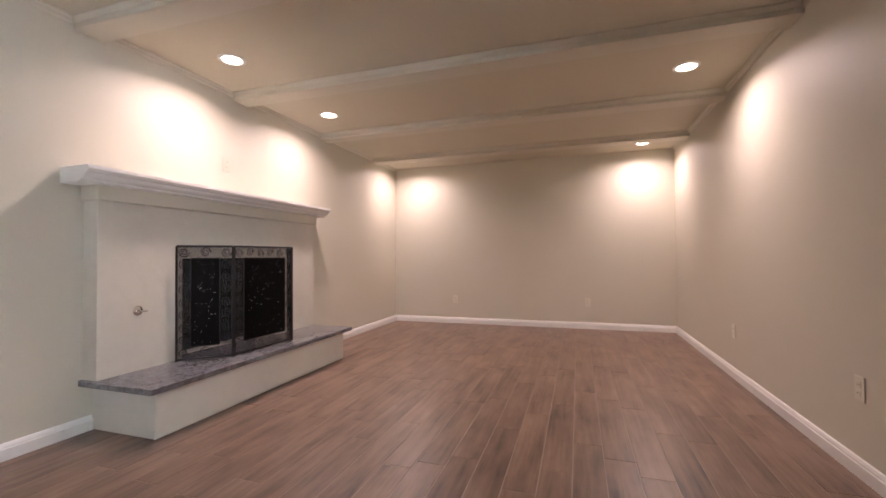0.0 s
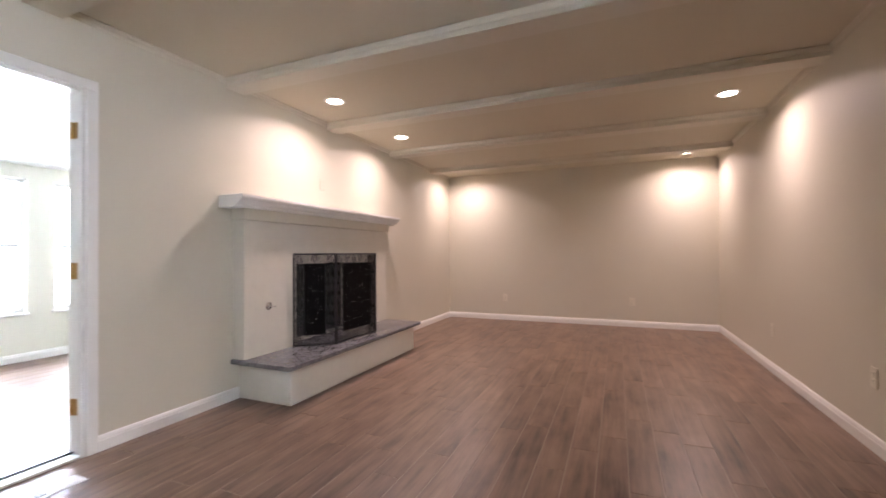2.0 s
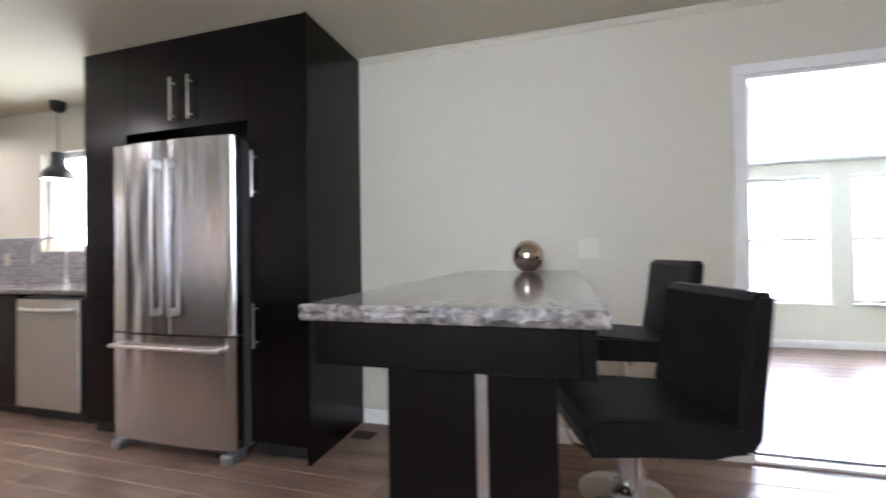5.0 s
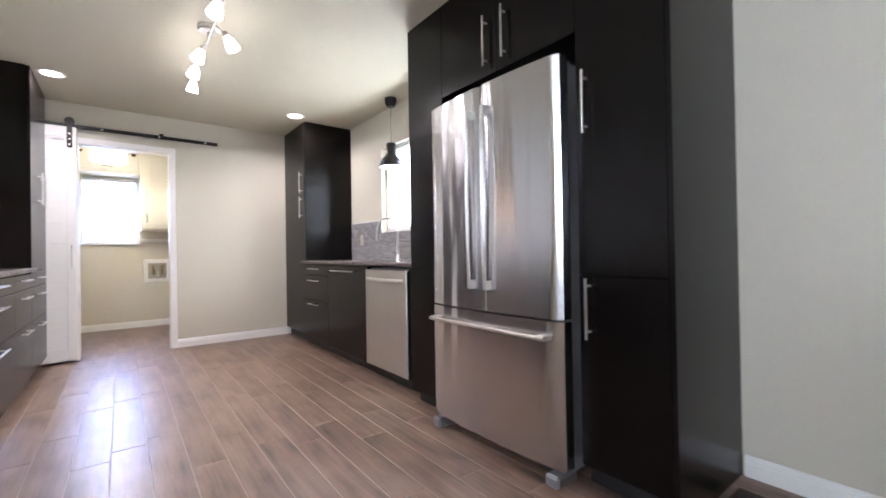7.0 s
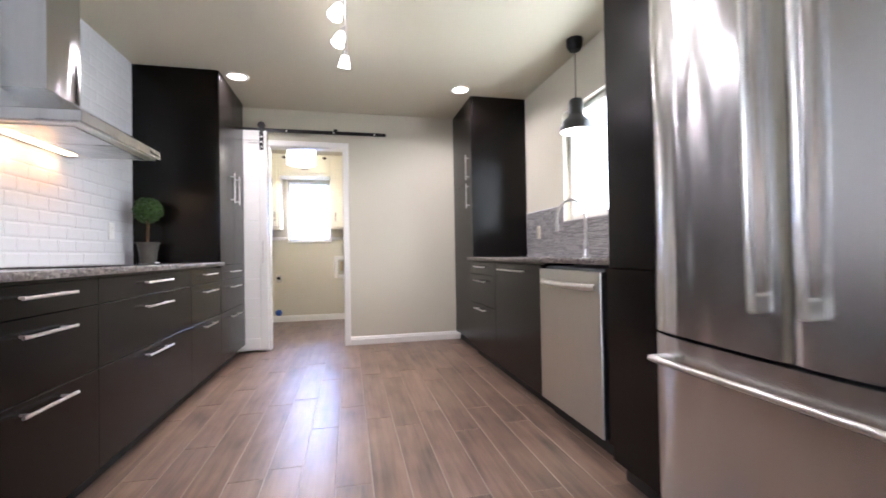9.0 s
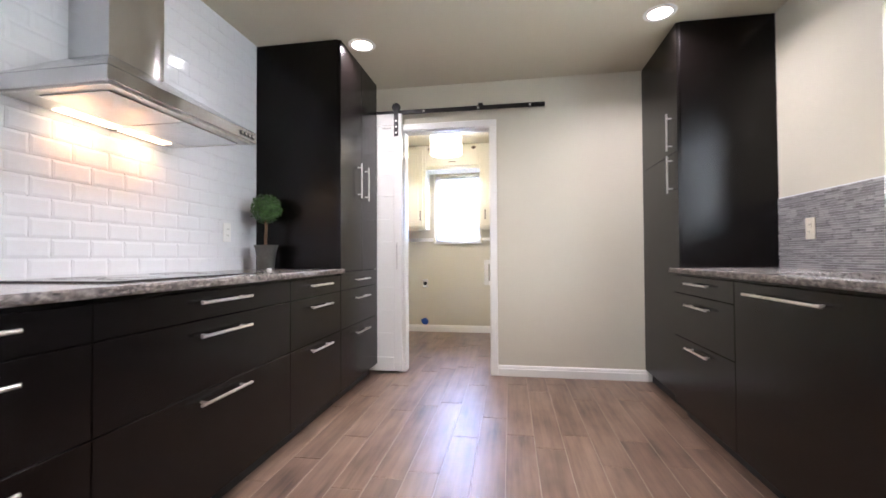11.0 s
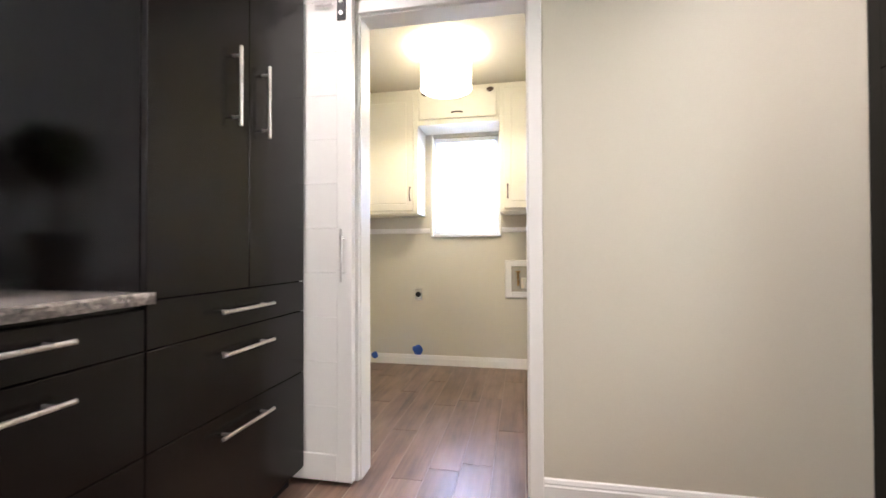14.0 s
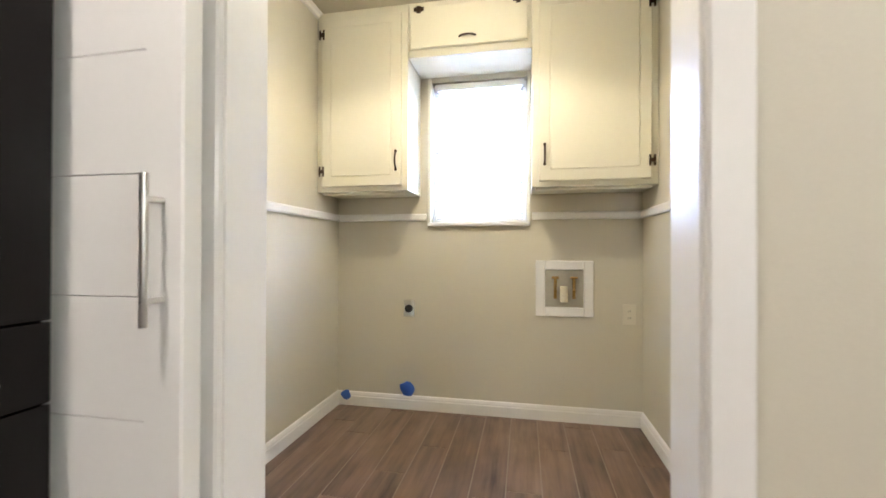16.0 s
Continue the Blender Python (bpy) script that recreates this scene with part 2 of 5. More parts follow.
def sweep(bm, pts, r, n=8):
    """A round tube along points."""
    pts = [Vector(p) for p in pts]
    rings, up = [], None
    for k, p in enumerate(pts):
        d = (pts[min(k + 1, len(pts) - 1)] - pts[max(k - 1, 0)]).normalized()
        if up is None:
            up = d.orthogonal().normalized()
        side = d.cross(up).normalized()
        up = side.cross(d).normalized()
        rings.append([bm.verts.new(p + r * (math.cos(2 * math.pi * j / n) * up + math.sin(2 * math.pi * j / n) * side)) for j in range(n)])
    for a, b in zip(rings, rings[1:]):
        for j in range(n):
            bm.faces.new((a[j], a[(j + 1) % n], b[(j + 1) % n], b[j]))
    bm.faces.new(rings[0][::-1])
    bm.faces.new(rings[-1])
    return bm


def prism(bm, p0, p1, prof, u, v):
    """A moulding: the profile of (u, v) points carried from p0 to p1."""
    p0, p1, u, v = Vector(p0), Vector(p1), Vector(u), Vector(v)
    a = [bm.verts.new(p0 + x * u + y * v) for x, y in prof]
    b = [bm.verts.new(p1 + x * u + y * v) for x, y in prof]
    n = len(prof)
    for k in range(n):
        bm.faces.new((a[k], a[(k + 1) % n], b[(k + 1) % n], b[k]))
    bm.faces.new(a[::-1])
    bm.faces.new(b)
    return bm


def chiselled(x0, y0, x1, y1, z0, z1, rough_sides, seed=1):
    """A stone slab whose named sides (of w, e, s, n) have a broken, chiselled edge."""
    rg = random.Random(seed)
    line = []
    for side, a, b, nrm in (("s", (x0, y0), (x1, y0), (0, -1)), ("e", (x1, y0), (x1, y1), (1, 0)), ("n", (x1, y1), (x0, y1), (0, 1)), ("w", (x0, y1), (x0, y0), (-1, 0))):
        n = max(1, round(math.hypot(b[0] - a[0], b[1] - a[1]) / 0.014)) if side in rough_sides else 1
        for k in range(n):
            line.append((a[0] + (b[0] - a[0]) * k / n, a[1] + (b[1] - a[1]) * k / n, nrm, side in rough_sides))
    bm = bmesh.new()
    rings = []
    for k in range(6):
        f = k / 5
        ring = []
        for x, y, nrm, rough in line:
            d = rg.uniform(-0.0045, 0.003) - (0.004 if k in (0, 5) else 0) if rough else 0.0
            dz = rg.uniform(-0.0012, 0.0012) if rough and 0 < k < 5 else 0.0
            ring.append(bm.verts.new((x + nrm[0] * d, y + nrm[1] * d, z0 + (z1 - z0) * f + dz)))
        rings.append(ring)
    n = len(line)
    for p, q in zip(rings, rings[1:]):
        for k in range(n):
            f = bm.faces.new((p[k], p[(k + 1) % n], q[(k + 1) % n], q[k]))
            # side faces take the darkened copy of the stone
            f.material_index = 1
    bm.faces.new(rings[0][::-1])
    bm.faces.new(rings[-1])
    return bm


def finish(name, bm, material, smooth=True):
    bmesh.ops.recalc_face_normals(bm, faces=bm.faces)
    me = bpy.data.meshes.new(name)
    bm.to_mesh(me)
    bm.free()
    me.materials.append(material)
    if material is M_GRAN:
        me.materials.append(M_GRANEDGE_DIM)
    if smooth:
        me.polygons.foreach_set("use_smooth", [True] * len(me.polygons))
        me.set_sharp_from_angle(angle=radians(32))
    return me


def thing(name, at, label, category, group="", kind=""):
    ob = new(name)
    ob.empty_display_size = 0.05
    ob.location = at
    ORIGIN[ob] = Vector(at)
    return tagged(ob, label, category, group, kind)


def part(name, bm, material, parent, label="", smooth=True):
    o = ORIGIN[parent]
    bmesh.ops.translate(bm, vec=-o, verts=bm.verts)
    ob = new(name, finish(name, bm, material, smooth))
    ob.parent = parent
    ORIGIN[ob] = o
    return tagged(ob, label)


def single(name, bm, material, at, label, category, group="", kind=""):
    bmesh.ops.translate(bm, vec=-Vector(at), verts=bm.verts)
    ob = new(name, finish(name, bm, material))
    ob.location = at
    ORIGIN[ob] = Vector(at)
    return tagged(ob, label, category, group, kind)


def setting(name, bm, material, label="", category=""):
    ob = new(name, finish(name, bm, material, False))
    ORIGIN[ob] = Vector((0, 0, 0))
    return tagged(ob, label, category, "", "structure")


def wall_grid(bm, axis, c0, c1, a0, a1, z0, z1, holes):
    """One welded wall with openings: cells between the openings' edges, inner faces removed."""
    us = sorted({a0, a1, *[h[0] for h in holes], *[h[1] for h in holes]})
    vs = sorted({z0, z1, *[h[2] for h in holes if h[2] > z0], *[h[3] for h in holes if h[3] < z1]})
    for ua, ub in zip(us, us[1:]):
        for va, vb in zip(vs, vs[1:]):
            um, vm = (ua + ub) / 2, (va + vb) / 2
            if any(h[0] < um < h[1] and h[2] < vm < h[3] for h in holes):
                continue
            if axis == "x":
                bx(bm, c0, ua, va, c1, ub, vb)
            else:
                bx(bm, ua, c0, va, ub, c1, vb)
    seen = {}
    for f in bm.faces:
        seen.setdefault(tuple(round(v, 3) for v in f.calc_center_median()), []).append(f)
    bmesh.ops.delete(bm, geom=[f for fs in seen.values() if len(fs) > 1 for f in fs], context="FACES")
    bmesh.ops.remove_doubles(bm, verts=bm.verts, dist=0.0005)
    return bm


def wall_x(bm, x0, x1, y0, y1, z0, z1, holes=()):
    """A wall between x0 and x1 that runs along y, with holes (ya, yb, za, zb)."""
    return wall_grid(bm, "x", x0, x1, y0, y1, z0, z1, holes)


def wall_y(bm, y0, y1, x0, x1, z0, z1, holes=()):
    return wall_grid(bm, "y", y0, y1, x0, x1, z0, z1, holes)


# ------------------------------------------------------------ the plan
XA, XR, YF = -2.15, 1.86, 6.52          # fireplace wall, right wall, far wall of the living room
CL, CK = 2.43, 2.455                     # ceilings: living room, kitchen
XK, YB, YB2 = 1.12, -6.66, -6.77        # tiled kitchen wall, wall with the sliding door
XL0, XL1, YL, CD = -0.873, 0.98, -8.575, 2.385      # laundry room and its ceiling
XS, YS0, YS1 = -5.2, -1.0, 4.2          # sunroom
DA = (0.205, 1.115, 2.03)               # door to the sunroom: y, y, height
DB = (-0.465, 0.30, 2.085)              # door to the laundry: x, x, height
XW = -2.21                              # kitchen wall behind the sink
KW = (-5.23, -3.98, 1.195, 2.07)         # window over the sink
LW = (-0.225, 0.358, 1.168, 2.045)         # laundry window
SW = [(1.06, 2.11, 0.50, 1.925), (2.34, 3.39, 0.50, 1.925)]
PD, PS = (-2.05, -0.35, 2.3), 1.3       # high window behind the walker: y, y, top; sill

# ------------------------------------------------------------ the large structure
T = 0.12
ground = setting("ground", box(-60, -60, -0.35, 60, 60, -0.25), M_GROUND)
wall_a = setting("wall_west", wall_x(bmesh.new(), XA - T, XA, -3.67, YF, 0, CK, [(DA[0], DA[1], 0, DA[2]), (2.62, 3.58, 0.31, 1.02)]), M_WALL)
setting("wall_kitchen_west", wall_x(bmesh.new(), XW - T, XW, YB, -3.67, 0, CK, [(KW[0], KW[1], KW[2], KW[3])]), M_WALL)
wall_f = setting("wall_north", box(XA - T, YF, 0, XR + T, YF + T, CK), M_WALL)
wall_r = setting("wall_east", wall_x(bmesh.new(), XR, XR + T, -3.1, YF, 0, CK, [(PD[0], PD[1], PS, PD[2])]), M_WALL)
setting("wall_return", box(XK, -3.1 - T, 0, XR + T, -3.1, CK), M_WALL)
setting("wall_kitchen_east", box(XK, YB, 0, XK + T, -3.1 - T, CK), M_WALL)
wall_b = setting("wall_south", wall_y(bmesh.new(), YB2, YB, XW - T, XK + T, 0, CK, [(DB[0], DB[1], 0, DB[2])]), M_WALL)
setting("wall_laundry_west", box(XL0 - T, YL, 0, XL0, YB2, CD), M_WALL)
setting("wall_laundry_east", box(XL1, YL, 0, XL1 + T, YB2, CD), M_WALL)
setting("wall_laundry_south", wall_y(bmesh.new(), YL - T, YL, XL0 - T, XL1 + T, 0, CD, [(LW[0], LW[1], LW[2], LW[3])]), M_WALL)
M_SUNW = plain("sage_wall_paint", (0.70, 0.70, 0.60), 0.6, var=0.025, bump=0.1)
M_SUNC = plain("white_ceiling_paint", (0.82, 0.82, 0.79), 0.7, var=0.02, bump=0.1)
setting("wall_sunroom_west", wall_x(bmesh.new(), XS - T, XS, YS0, YS1, 0, 3.0, SW), M_SUNW)
setting("wall_sunroom_north", box(XS - T, YS1, 0, XA - T, YS1 + T, 3.0), M_SUNW)
setting("wall_sunroom_south", box(XS - T, YS0 - T, 0, XA - T, YS0, 3.0), M_SUNW)
bm = bmesh.new()
prism(bm, (XS, YS0, 0), (XS, YS1, 0), [(0, 2.07), (-XS + XA - T, 2.75), (-XS + XA - T, 2.85), (0, 2.17)], (1, 0, 0), (0, 0, 1))
setting("ceiling_sunroom", bm, M_SUNC)

# living-room ceiling: ends on a slanting line that starts at the tall fridge cabinet
bm = bmesh.new()
corner, slope = (-1.54, -3.67), 1.497
yr = corner[1] + (XR - corner[0]) * slope
low = [(XA, corner[1]), corner, (XR, yr), (XR, YF), (XA, YF)]
lo = [bm.verts.new((x, y, CL)) for x, y in low]
hi = [bm.verts.new((x, y, CL + 0.13)) for x, y in low]
bm.faces.new(lo)
bm.faces.new(hi[::-1])
for k in range(5):
    bm.faces.new((lo[k], hi[k], hi[(k + 1) % 5], lo[(k + 1) % 5]))
setting("ceiling_living", bm, M_CEIL)
setting("ceiling_kitchen", box(XW - T, YB2, CK, XR + T, yr + 0.1, CK + 0.1), M_CEIL)
setting("ceiling_laundry", box(XL0 - T, YL - T, CD, XL1 + T, YB2, CD + 0.1), M_CEIL)

# ceiling beams with a small moulding on both top edges
for k, y in enumerate((0.84, 2.01, 3.19, 4.45, 5.70)):
    beam = thing("ceiling_beam", (0, y + 0.09, CL - 0.07), "painted ceiling beam with moulded upper edges", "beam", "ceiling beams", "structure")
    part("beam_body", box(XA, y, CL - 0.065, XR, y + 0.17, CL, 0.004), M_WALL, beam)
    cv = [(0, 0), (0.022, 0), (0.022, -0.008), (0.012, -0.016), (0.006, -0.028), (0, -0.03)]
    part("moulding", prism(bmesh.new(), (XA, y, CL - 0.001), (XR, y, CL - 0.001), cv, (0, -1, 0), (0, 0, 1)), M_WALL, beam)
    part("moulding", prism(bmesh.new(), (XA, y + 0.17, CL - 0.001), (XR, y + 0.17, CL - 0.001), cv, (0, 1, 0), (0, 0, 1)), M_WALL, beam)

BASE = [(0, 0), (0.016, 0), (0.016, 0.058), (0.012, 0.064), (0.012, 0.070), (0.007, 0.083), (0, 0.088)]
CROWN = [(0, 0), (0.03, 0), (0.03, -0.006), (0.018, -0.014), (0.012, -0.028), (0.004, -0.034), (0, -0.036)]


def run(name, prof, z, p0, p1, n, m):
    """A moulding along a wall from p0 to p1; n points into the room."""
    setting(name, prism(bmesh.new(), (p0[0], p0[1], z), (p1[0], p1[1], z), prof, (n[0], n[1], 0), (0, 0, 1)), m)


for p0, p1 in (((XA, 1.172), (XA, 2.12)), ((XA, 4.10), (XA, YF)), ((XA, -2.02), (XA, 0.148))):
    run("baseboard", BASE, 0, p0, p1, (1, 0), M_TRIM)
run("baseboard", BASE, 0, (XA, YF), (XR, YF), (0, -1), M_TRIM)
run("baseboard", BASE, 0, (XR, -3.1), (XR, YF), (-1, 0), M_TRIM)
run("baseboard", BASE, 0, (-1.70, YB), (DB[0] - 0.044, YB), (0, 1), M_TRIM)
run("baseboard", BASE, 0, (XL0, YL), (XL1, YL), (0, 1), M_TRIM)
run("baseboard", BASE, 0, (XL0, YL), (XL0, YB2), (1, 0), M_TRIM)
run("baseboard", BASE, 0, (XL1, YL), (XL1, YB2), (-1, 0), M_TRIM)
run("baseboard", BASE, 0, (XS, YS0), (XS, YS1), (1, 0), M_TRIM)
ys = [-2.02, 0.84, 1.01, 2.01, 2.18, 3.19, 3.36, 4.45, 4.62, 5.70, 5.87, YF]
for a, b in zip(ys[::2], ys[1::2]):
    run("crown_moulding", CROWN, CL, (XA, a), (XA, b), (1, 0), M_WALL)
    if b > 1.5:
        run("crown_moulding", CROWN, CL, (XR, max(a, 1.5)), (XR, b), (-1, 0), M_WALL)
run("crown_moulding", CROWN, CD, (XL1, YL), (XL1, YB2), (-1, 0), M_TRIM)
run("crown_moulding", CROWN, CD, (XL0, YL), (XL0, YB2), (1, 0), M_TRIM)
RAIL = [(0, 0), (0.012, 0), (0.016, 0.008), (0.016, 0.035), (0.01, 0.045), (0, 0.045)]
run("chair_rail", RAIL, 1.184, (LW[1] + 0.03, YL), (XL1, YL), (0, 1), M_TRIM)
run("chair_rail", RAIL, 1.184, (XL0, YL), (LW[0] - 0.03, YL), (0, 1), M_TRIM)
run("chair_rail", RAIL, 1.184, (XL1, YL), (XL1, YB2), (-1, 0), M_TRIM)
run("chair_rail", RAIL, 1.184, (XL0, YL), (XL0, YB2), (1, 0), M_TRIM)

# backdrops of daylight outside the openings
setting("backdrop", box(XS - 0.9, -0.6, -0.2, XS - 0.88, 5.2, 2.6), M_DAY)
setting("backdrop", box(XW - T - 0.62, -7.4, 0.3, XW - T - 0.60, -3.2, 2.9), M_DAY2)
setting("backdrop", box(-1.3, YL - T - 0.5, 0.5, 1.6, YL - T - 0.48, 3.2), M_DAYL)
setting("backdrop", box(XR + T + 0.9, -3.6, -0.2, XR + T + 0.92, 1.4, 3.3), M_DAY4)


# ------------------------------------------------------------ doors and windows
def casing(bm, axis, c, n, a, b, top, w=0.057, d=0.018, gap=0.0):
    """Flat casing round a doorway in a wall at c; n is the side it stands on."""
    lo, hi = (c, c + n * d) if n > 0 else (c + n * d, c)
    for q0, q1, z0, z1 in ((a - w, a, 0, top), (b, b + w, 0, top), (a - w, b + w, top, top + w)):
        if axis == "x":
            bx(bm, lo, q0, z0, hi, q1, z1, 0.004)
        else:
            bx(bm, q0, lo, z0, q1, hi, z1, 0.004)
    return bm


door1 = thing("door_1", (XA, DA[0], 0), "white painted door standing open into the bright sunroom", "door", "", "structure")
part("casing", casing(bmesh.new(), "x", XA, 1, DA[0], DA[1], DA[2]), M_TRIM, door1)
bm = bmesh.new()
bx(bm, XA - T, DA[0], 0, XA + 0.002, DA[0] + 0.018, DA[2])
bx(bm, XA - T, DA[1] - 0.018, 0, XA + 0.002, DA[1], DA[2])
bx(bm, XA - T, DA[0] + 0.018, DA[2] - 0.018, XA + 0.002, DA[1] - 0.018, DA[2])
bx(bm, XA - 0.075, DA[0] + 0.018, 0, XA - 0.06, DA[0] + 0.03, DA[2] - 0.018)
part("jamb", bm, M_TRIM, door1)
bm = bmesh.new()
bx(bm, XA - T, DA[0] + 0.018, 0.0, XA + 0.012, DA[1] - 0.018, 0.016, 0.004)
part("threshold", bm, M_TRIM, door1, "white painted threshold")
part("weather_strip", box(XA - 0.08, DA[0] + 0.02, 0.016, XA - 0.062, DA[1] - 0.02, 0.024, 0.003), M_BLACK, door1, "black rubber strip")
bm = box(-0.885, 0.0, 0.012, 0.0, 0.042, 2.005, 0.003)
bm.transform(pose(XA - T + 0.02, DA[1] - 0.022, 0, 0, 0, -48))
part("leaf", bm, M_TRIM, door1)
for z in (0.27, 1.02, 1.80):
    bm = bmesh.new()
    rod(bm, (XA - 0.073, DA[1] - 0.026, z - 0.045), (XA - 0.073, DA[1] - 0.026, z + 0.045), 0.008)
    bx(bm, XA - 0.07, DA[1] - 0.0215, z - 0.045, XA - 0.035, DA[1] - 0.0175, z + 0.045)
    part("hinge", bm, M_BRASS, door1, "brass butt hinge")

door2 = thing("door_2", (DB[0], YB, 0), "white cased doorway to the laundry room", "doorway", "", "structure")
part("casing", casing(bmesh.new(), "y", YB, 1, DB[0] + 0.015, DB[1] - 0.015, DB[2] - 0.012, 0.058), M_TRIM, door2)
part("casing", casing(bmesh.new(), "y", YB2, -1, DB[0], DB[1], DB[2], 0.06), M_TRIM, door2)
bm = bmesh.new()
bx(bm, DB[0], YB2, 0, DB[0] + 0.02, YB + 0.002, DB[2])
bx(bm, DB[1] - 0.02, YB2, 0, DB[1], YB + 0.002, DB[2])
bx(bm, DB[0] + 0.02, YB2, DB[2] - 0.02, DB[1] - 0.02, YB + 0.002, DB[2])
part("jamb", bm, M_TRIM, door2)

# sliding barn door on its black rail
bd = thing("barn_door", (0.8, -6.6, 0.02), "white planked sliding barn door, half slid behind the tall cabinet", "sliding door")
bm = bmesh.new()
bx(bm, 0.29, -6.618, 0.025, 0.36, -6.578, 2.205, 0.003)
bx(bm, 1.05, -6.618, 0.025, 1.11, -6.578, 2.205, 0.003)
bx(bm, 0.36, -6.618, 0.025, 1.05, -6.578, 0.14, 0.003)
bx(bm, 0.36, -6.618, 2.105, 1.05, -6.578, 2.205, 0.003)
part("door_frame", bm, M_TRIM, bd)
zs = [0.14] + [0.344 + 0.1925 * k for k in range(9)] + [2.105]
for a, b in zip(zs, zs[1:]):
    part("plank", box(0.36, -6.61, a + 0.0006, 1.05, -6.584, b - 0.0006, 0.0010), M_TRIM, bd)
h = bmesh.new()
rod(h, (0.325, -6.546, 0.883), (0.325, -6.546, 1.107), 0.0058)
for z in (0.92, 1.07):
    rod(h, (0.325, -6.579, z), (0.325, -6.546, z), 0.005)
part("pull_handle", h, M_STEEL2, bd, "brushed nickel bar handle")
st = bmesh.new()
bx(st, 0.315, -6.577, 2.01, 0.355, -6.571, 2.235, 0.002)
part("hanger_strap", st, M_BLACK, bd, "black steel hanger strap")
wh = bmesh.new()
lathe(wh, (0.335, -6.594, 2.258), [(0.0, 0.0), (0.036, 0.0), (0.036, 0.006), (0.028, 0.008), (0.028, 0.014), (0.036, 0.016), (0.036, 0.024), (0.0, 0.024)], 24, "y")
part("roller", wh, M_BLACK, bd)
for z in (2.04, 2.09, 2.14):
    part("bolt", rod(bmesh.new(), (0.335, -6.571, z), (0.335, -6.565, z), 0.009, 6), M_STEEL2, bd)
part("stop_pin", rod(bmesh.new(), (0.375, -6.570, 2.082), (0.455, -6.570, 2.082), 0.0055, 10), M_STEEL2, bd, "grey steel pin across the top")
rl = thing("barn_door_rail", (0, -6.6, 2.2), "black steel sliding-door rail across the doorway", "rail")
part("rail", box(-0.90, -6.602, 2.200, 1.08, -6.594, 2.236, 0.001), M_BLACK, rl)
for x in (-0.78, -0.36, 0.1, 0.52, 0.95):
    b_ = bmesh.new()
    rod(b_, (x, YB, 2.218), (x, -6.602, 2.218), 0.010)
    rod(b_, (x, -6.594, 2.218), (x, -6.588, 2.218), 0.010, 6)
    part("spacer_bolt", b_, M_STEEL2, rl)
part("end_stop", box(-0.40, -6.606, 2.236, -0.36, -6.588, 2.256, 0.003), M_BLACK, rl)


def window(name, axis, c0, c1, a, b, z0, z1, label, rail=True, sill=0.0):
    """A white sash window in an opening; the room is on the side of c1."""
    w = thing(name, (c1, a, z0) if axis == "x" else (a, c1, z0), label, "window", "", "structure")
    cm = c0 + (c1 - c0) * 0.25

    def slab(bm, p0, p1, q0, q1, za, zb, bev=0.003):
        p0, p1 = min(p0, p1), max(p0, p1)
        return bx(bm, p0, q0, za, p1, q1, zb, bev) if axis == "x" else bx(bm, q0, p0, za, q1, p1, zb, bev)
    s = 0.035 if c1 > c0 else -0.035
    f = bmesh.new()
    slab(f, cm, cm + s, a, a + 0.04, z0, z1)
    slab(f, cm, cm + s, b - 0.04, b, z0, z1)
    slab(f, cm, cm + s, a + 0.04, b - 0.04, z0, z0 + 0.045)
    slab(f, cm, cm + s, a + 0.04, b - 0.04, z1 - 0.045, z1)
    part("window_frame", f, M_TRIM, w)
    zm = (z0 + z1) / 2
    if rail:
        part("meeting_rail", slab(bmesh.new(), cm + s * 0.1, cm + s * 1.1, a + 0.04, b - 0.04, zm - 0.018, zm + 0.018), M_TRIM, w)
    for za, zb in ((z0 + 0.045, zm - 0.018), (zm + 0.018, z1 - 0.045)):
        p = part("pane", slab(bmesh.new(), cm + s * 0.4, cm + s * 0.5, a + 0.04, b - 0.04, za, zb, 0), M_GLASS, w)
        p.visible_shadow = False
    if sill:
        k = 1 if c1 > c0 else -1
        part("window_sill", slab(bmesh.new(), cm + s, c1 + k * sill, a - 0.02, b + 0.02, z0 - 0.02, z0 + 0.003, 0.004), M_TRIM, w)
    return w


for a, b, z0, z1 in SW:
    window("window_1", "x", XS - T, XS, a, b, z0, z1, "white sash window, glaring with daylight", True, 0.03)
window("window_2", "x", XW - T, XW, KW[0], KW[1], KW[2], KW[3], "white window over the sink, glaring with daylight", False, 0.0)
window("window_3", "y", YL - T, YL, LW[0], LW[1], LW[2], LW[3], "white laundry window with a pale blind", True, 0.03)
pdw = thing("window_4", (XR, PD[0], PS), "white window letting in daylight", "window", "", "structure")
bm = bmesh.new()
for q in (PD[0], (PD[0] + PD[1]) / 2 - 0.04, PD[1] - 0.08):
    bx(bm, XR + 0.03, q, PS, XR + 0.08, q + 0.08, PD[2], 0.003)
bx(bm, XR + 0.03, PD[0], PD[2] - 0.08, XR + 0.08, PD[1], PD[2] - 0.001, 0.003)
bx(bm, XR + 0.03, PD[0], PS, XR + 0.08, PD[1], PS + 0.08, 0.003)
part("window_frame", bm, M_TRIM, pdw)

# white slatted blind in the laundry window
bl = thing("window_blind", (0.06, YL - 0.03, LW[2]), "lowered white slatted blind in the laundry window", "blind")
part("headrail", box(LW[0] + 0.015, YL - 0.05, LW[3] - 0.045, LW[1] - 0.015, YL - 0.012, LW[3] - 0.005, 0.003), M_WHITE, bl)
part("bottom_rail", box(LW[0] + 0.02, YL - 0.045, LW[2] + 0.006, LW[1] - 0.02, YL - 0.018, LW[2] + 0.022, 0.003), M_WHITE, bl)

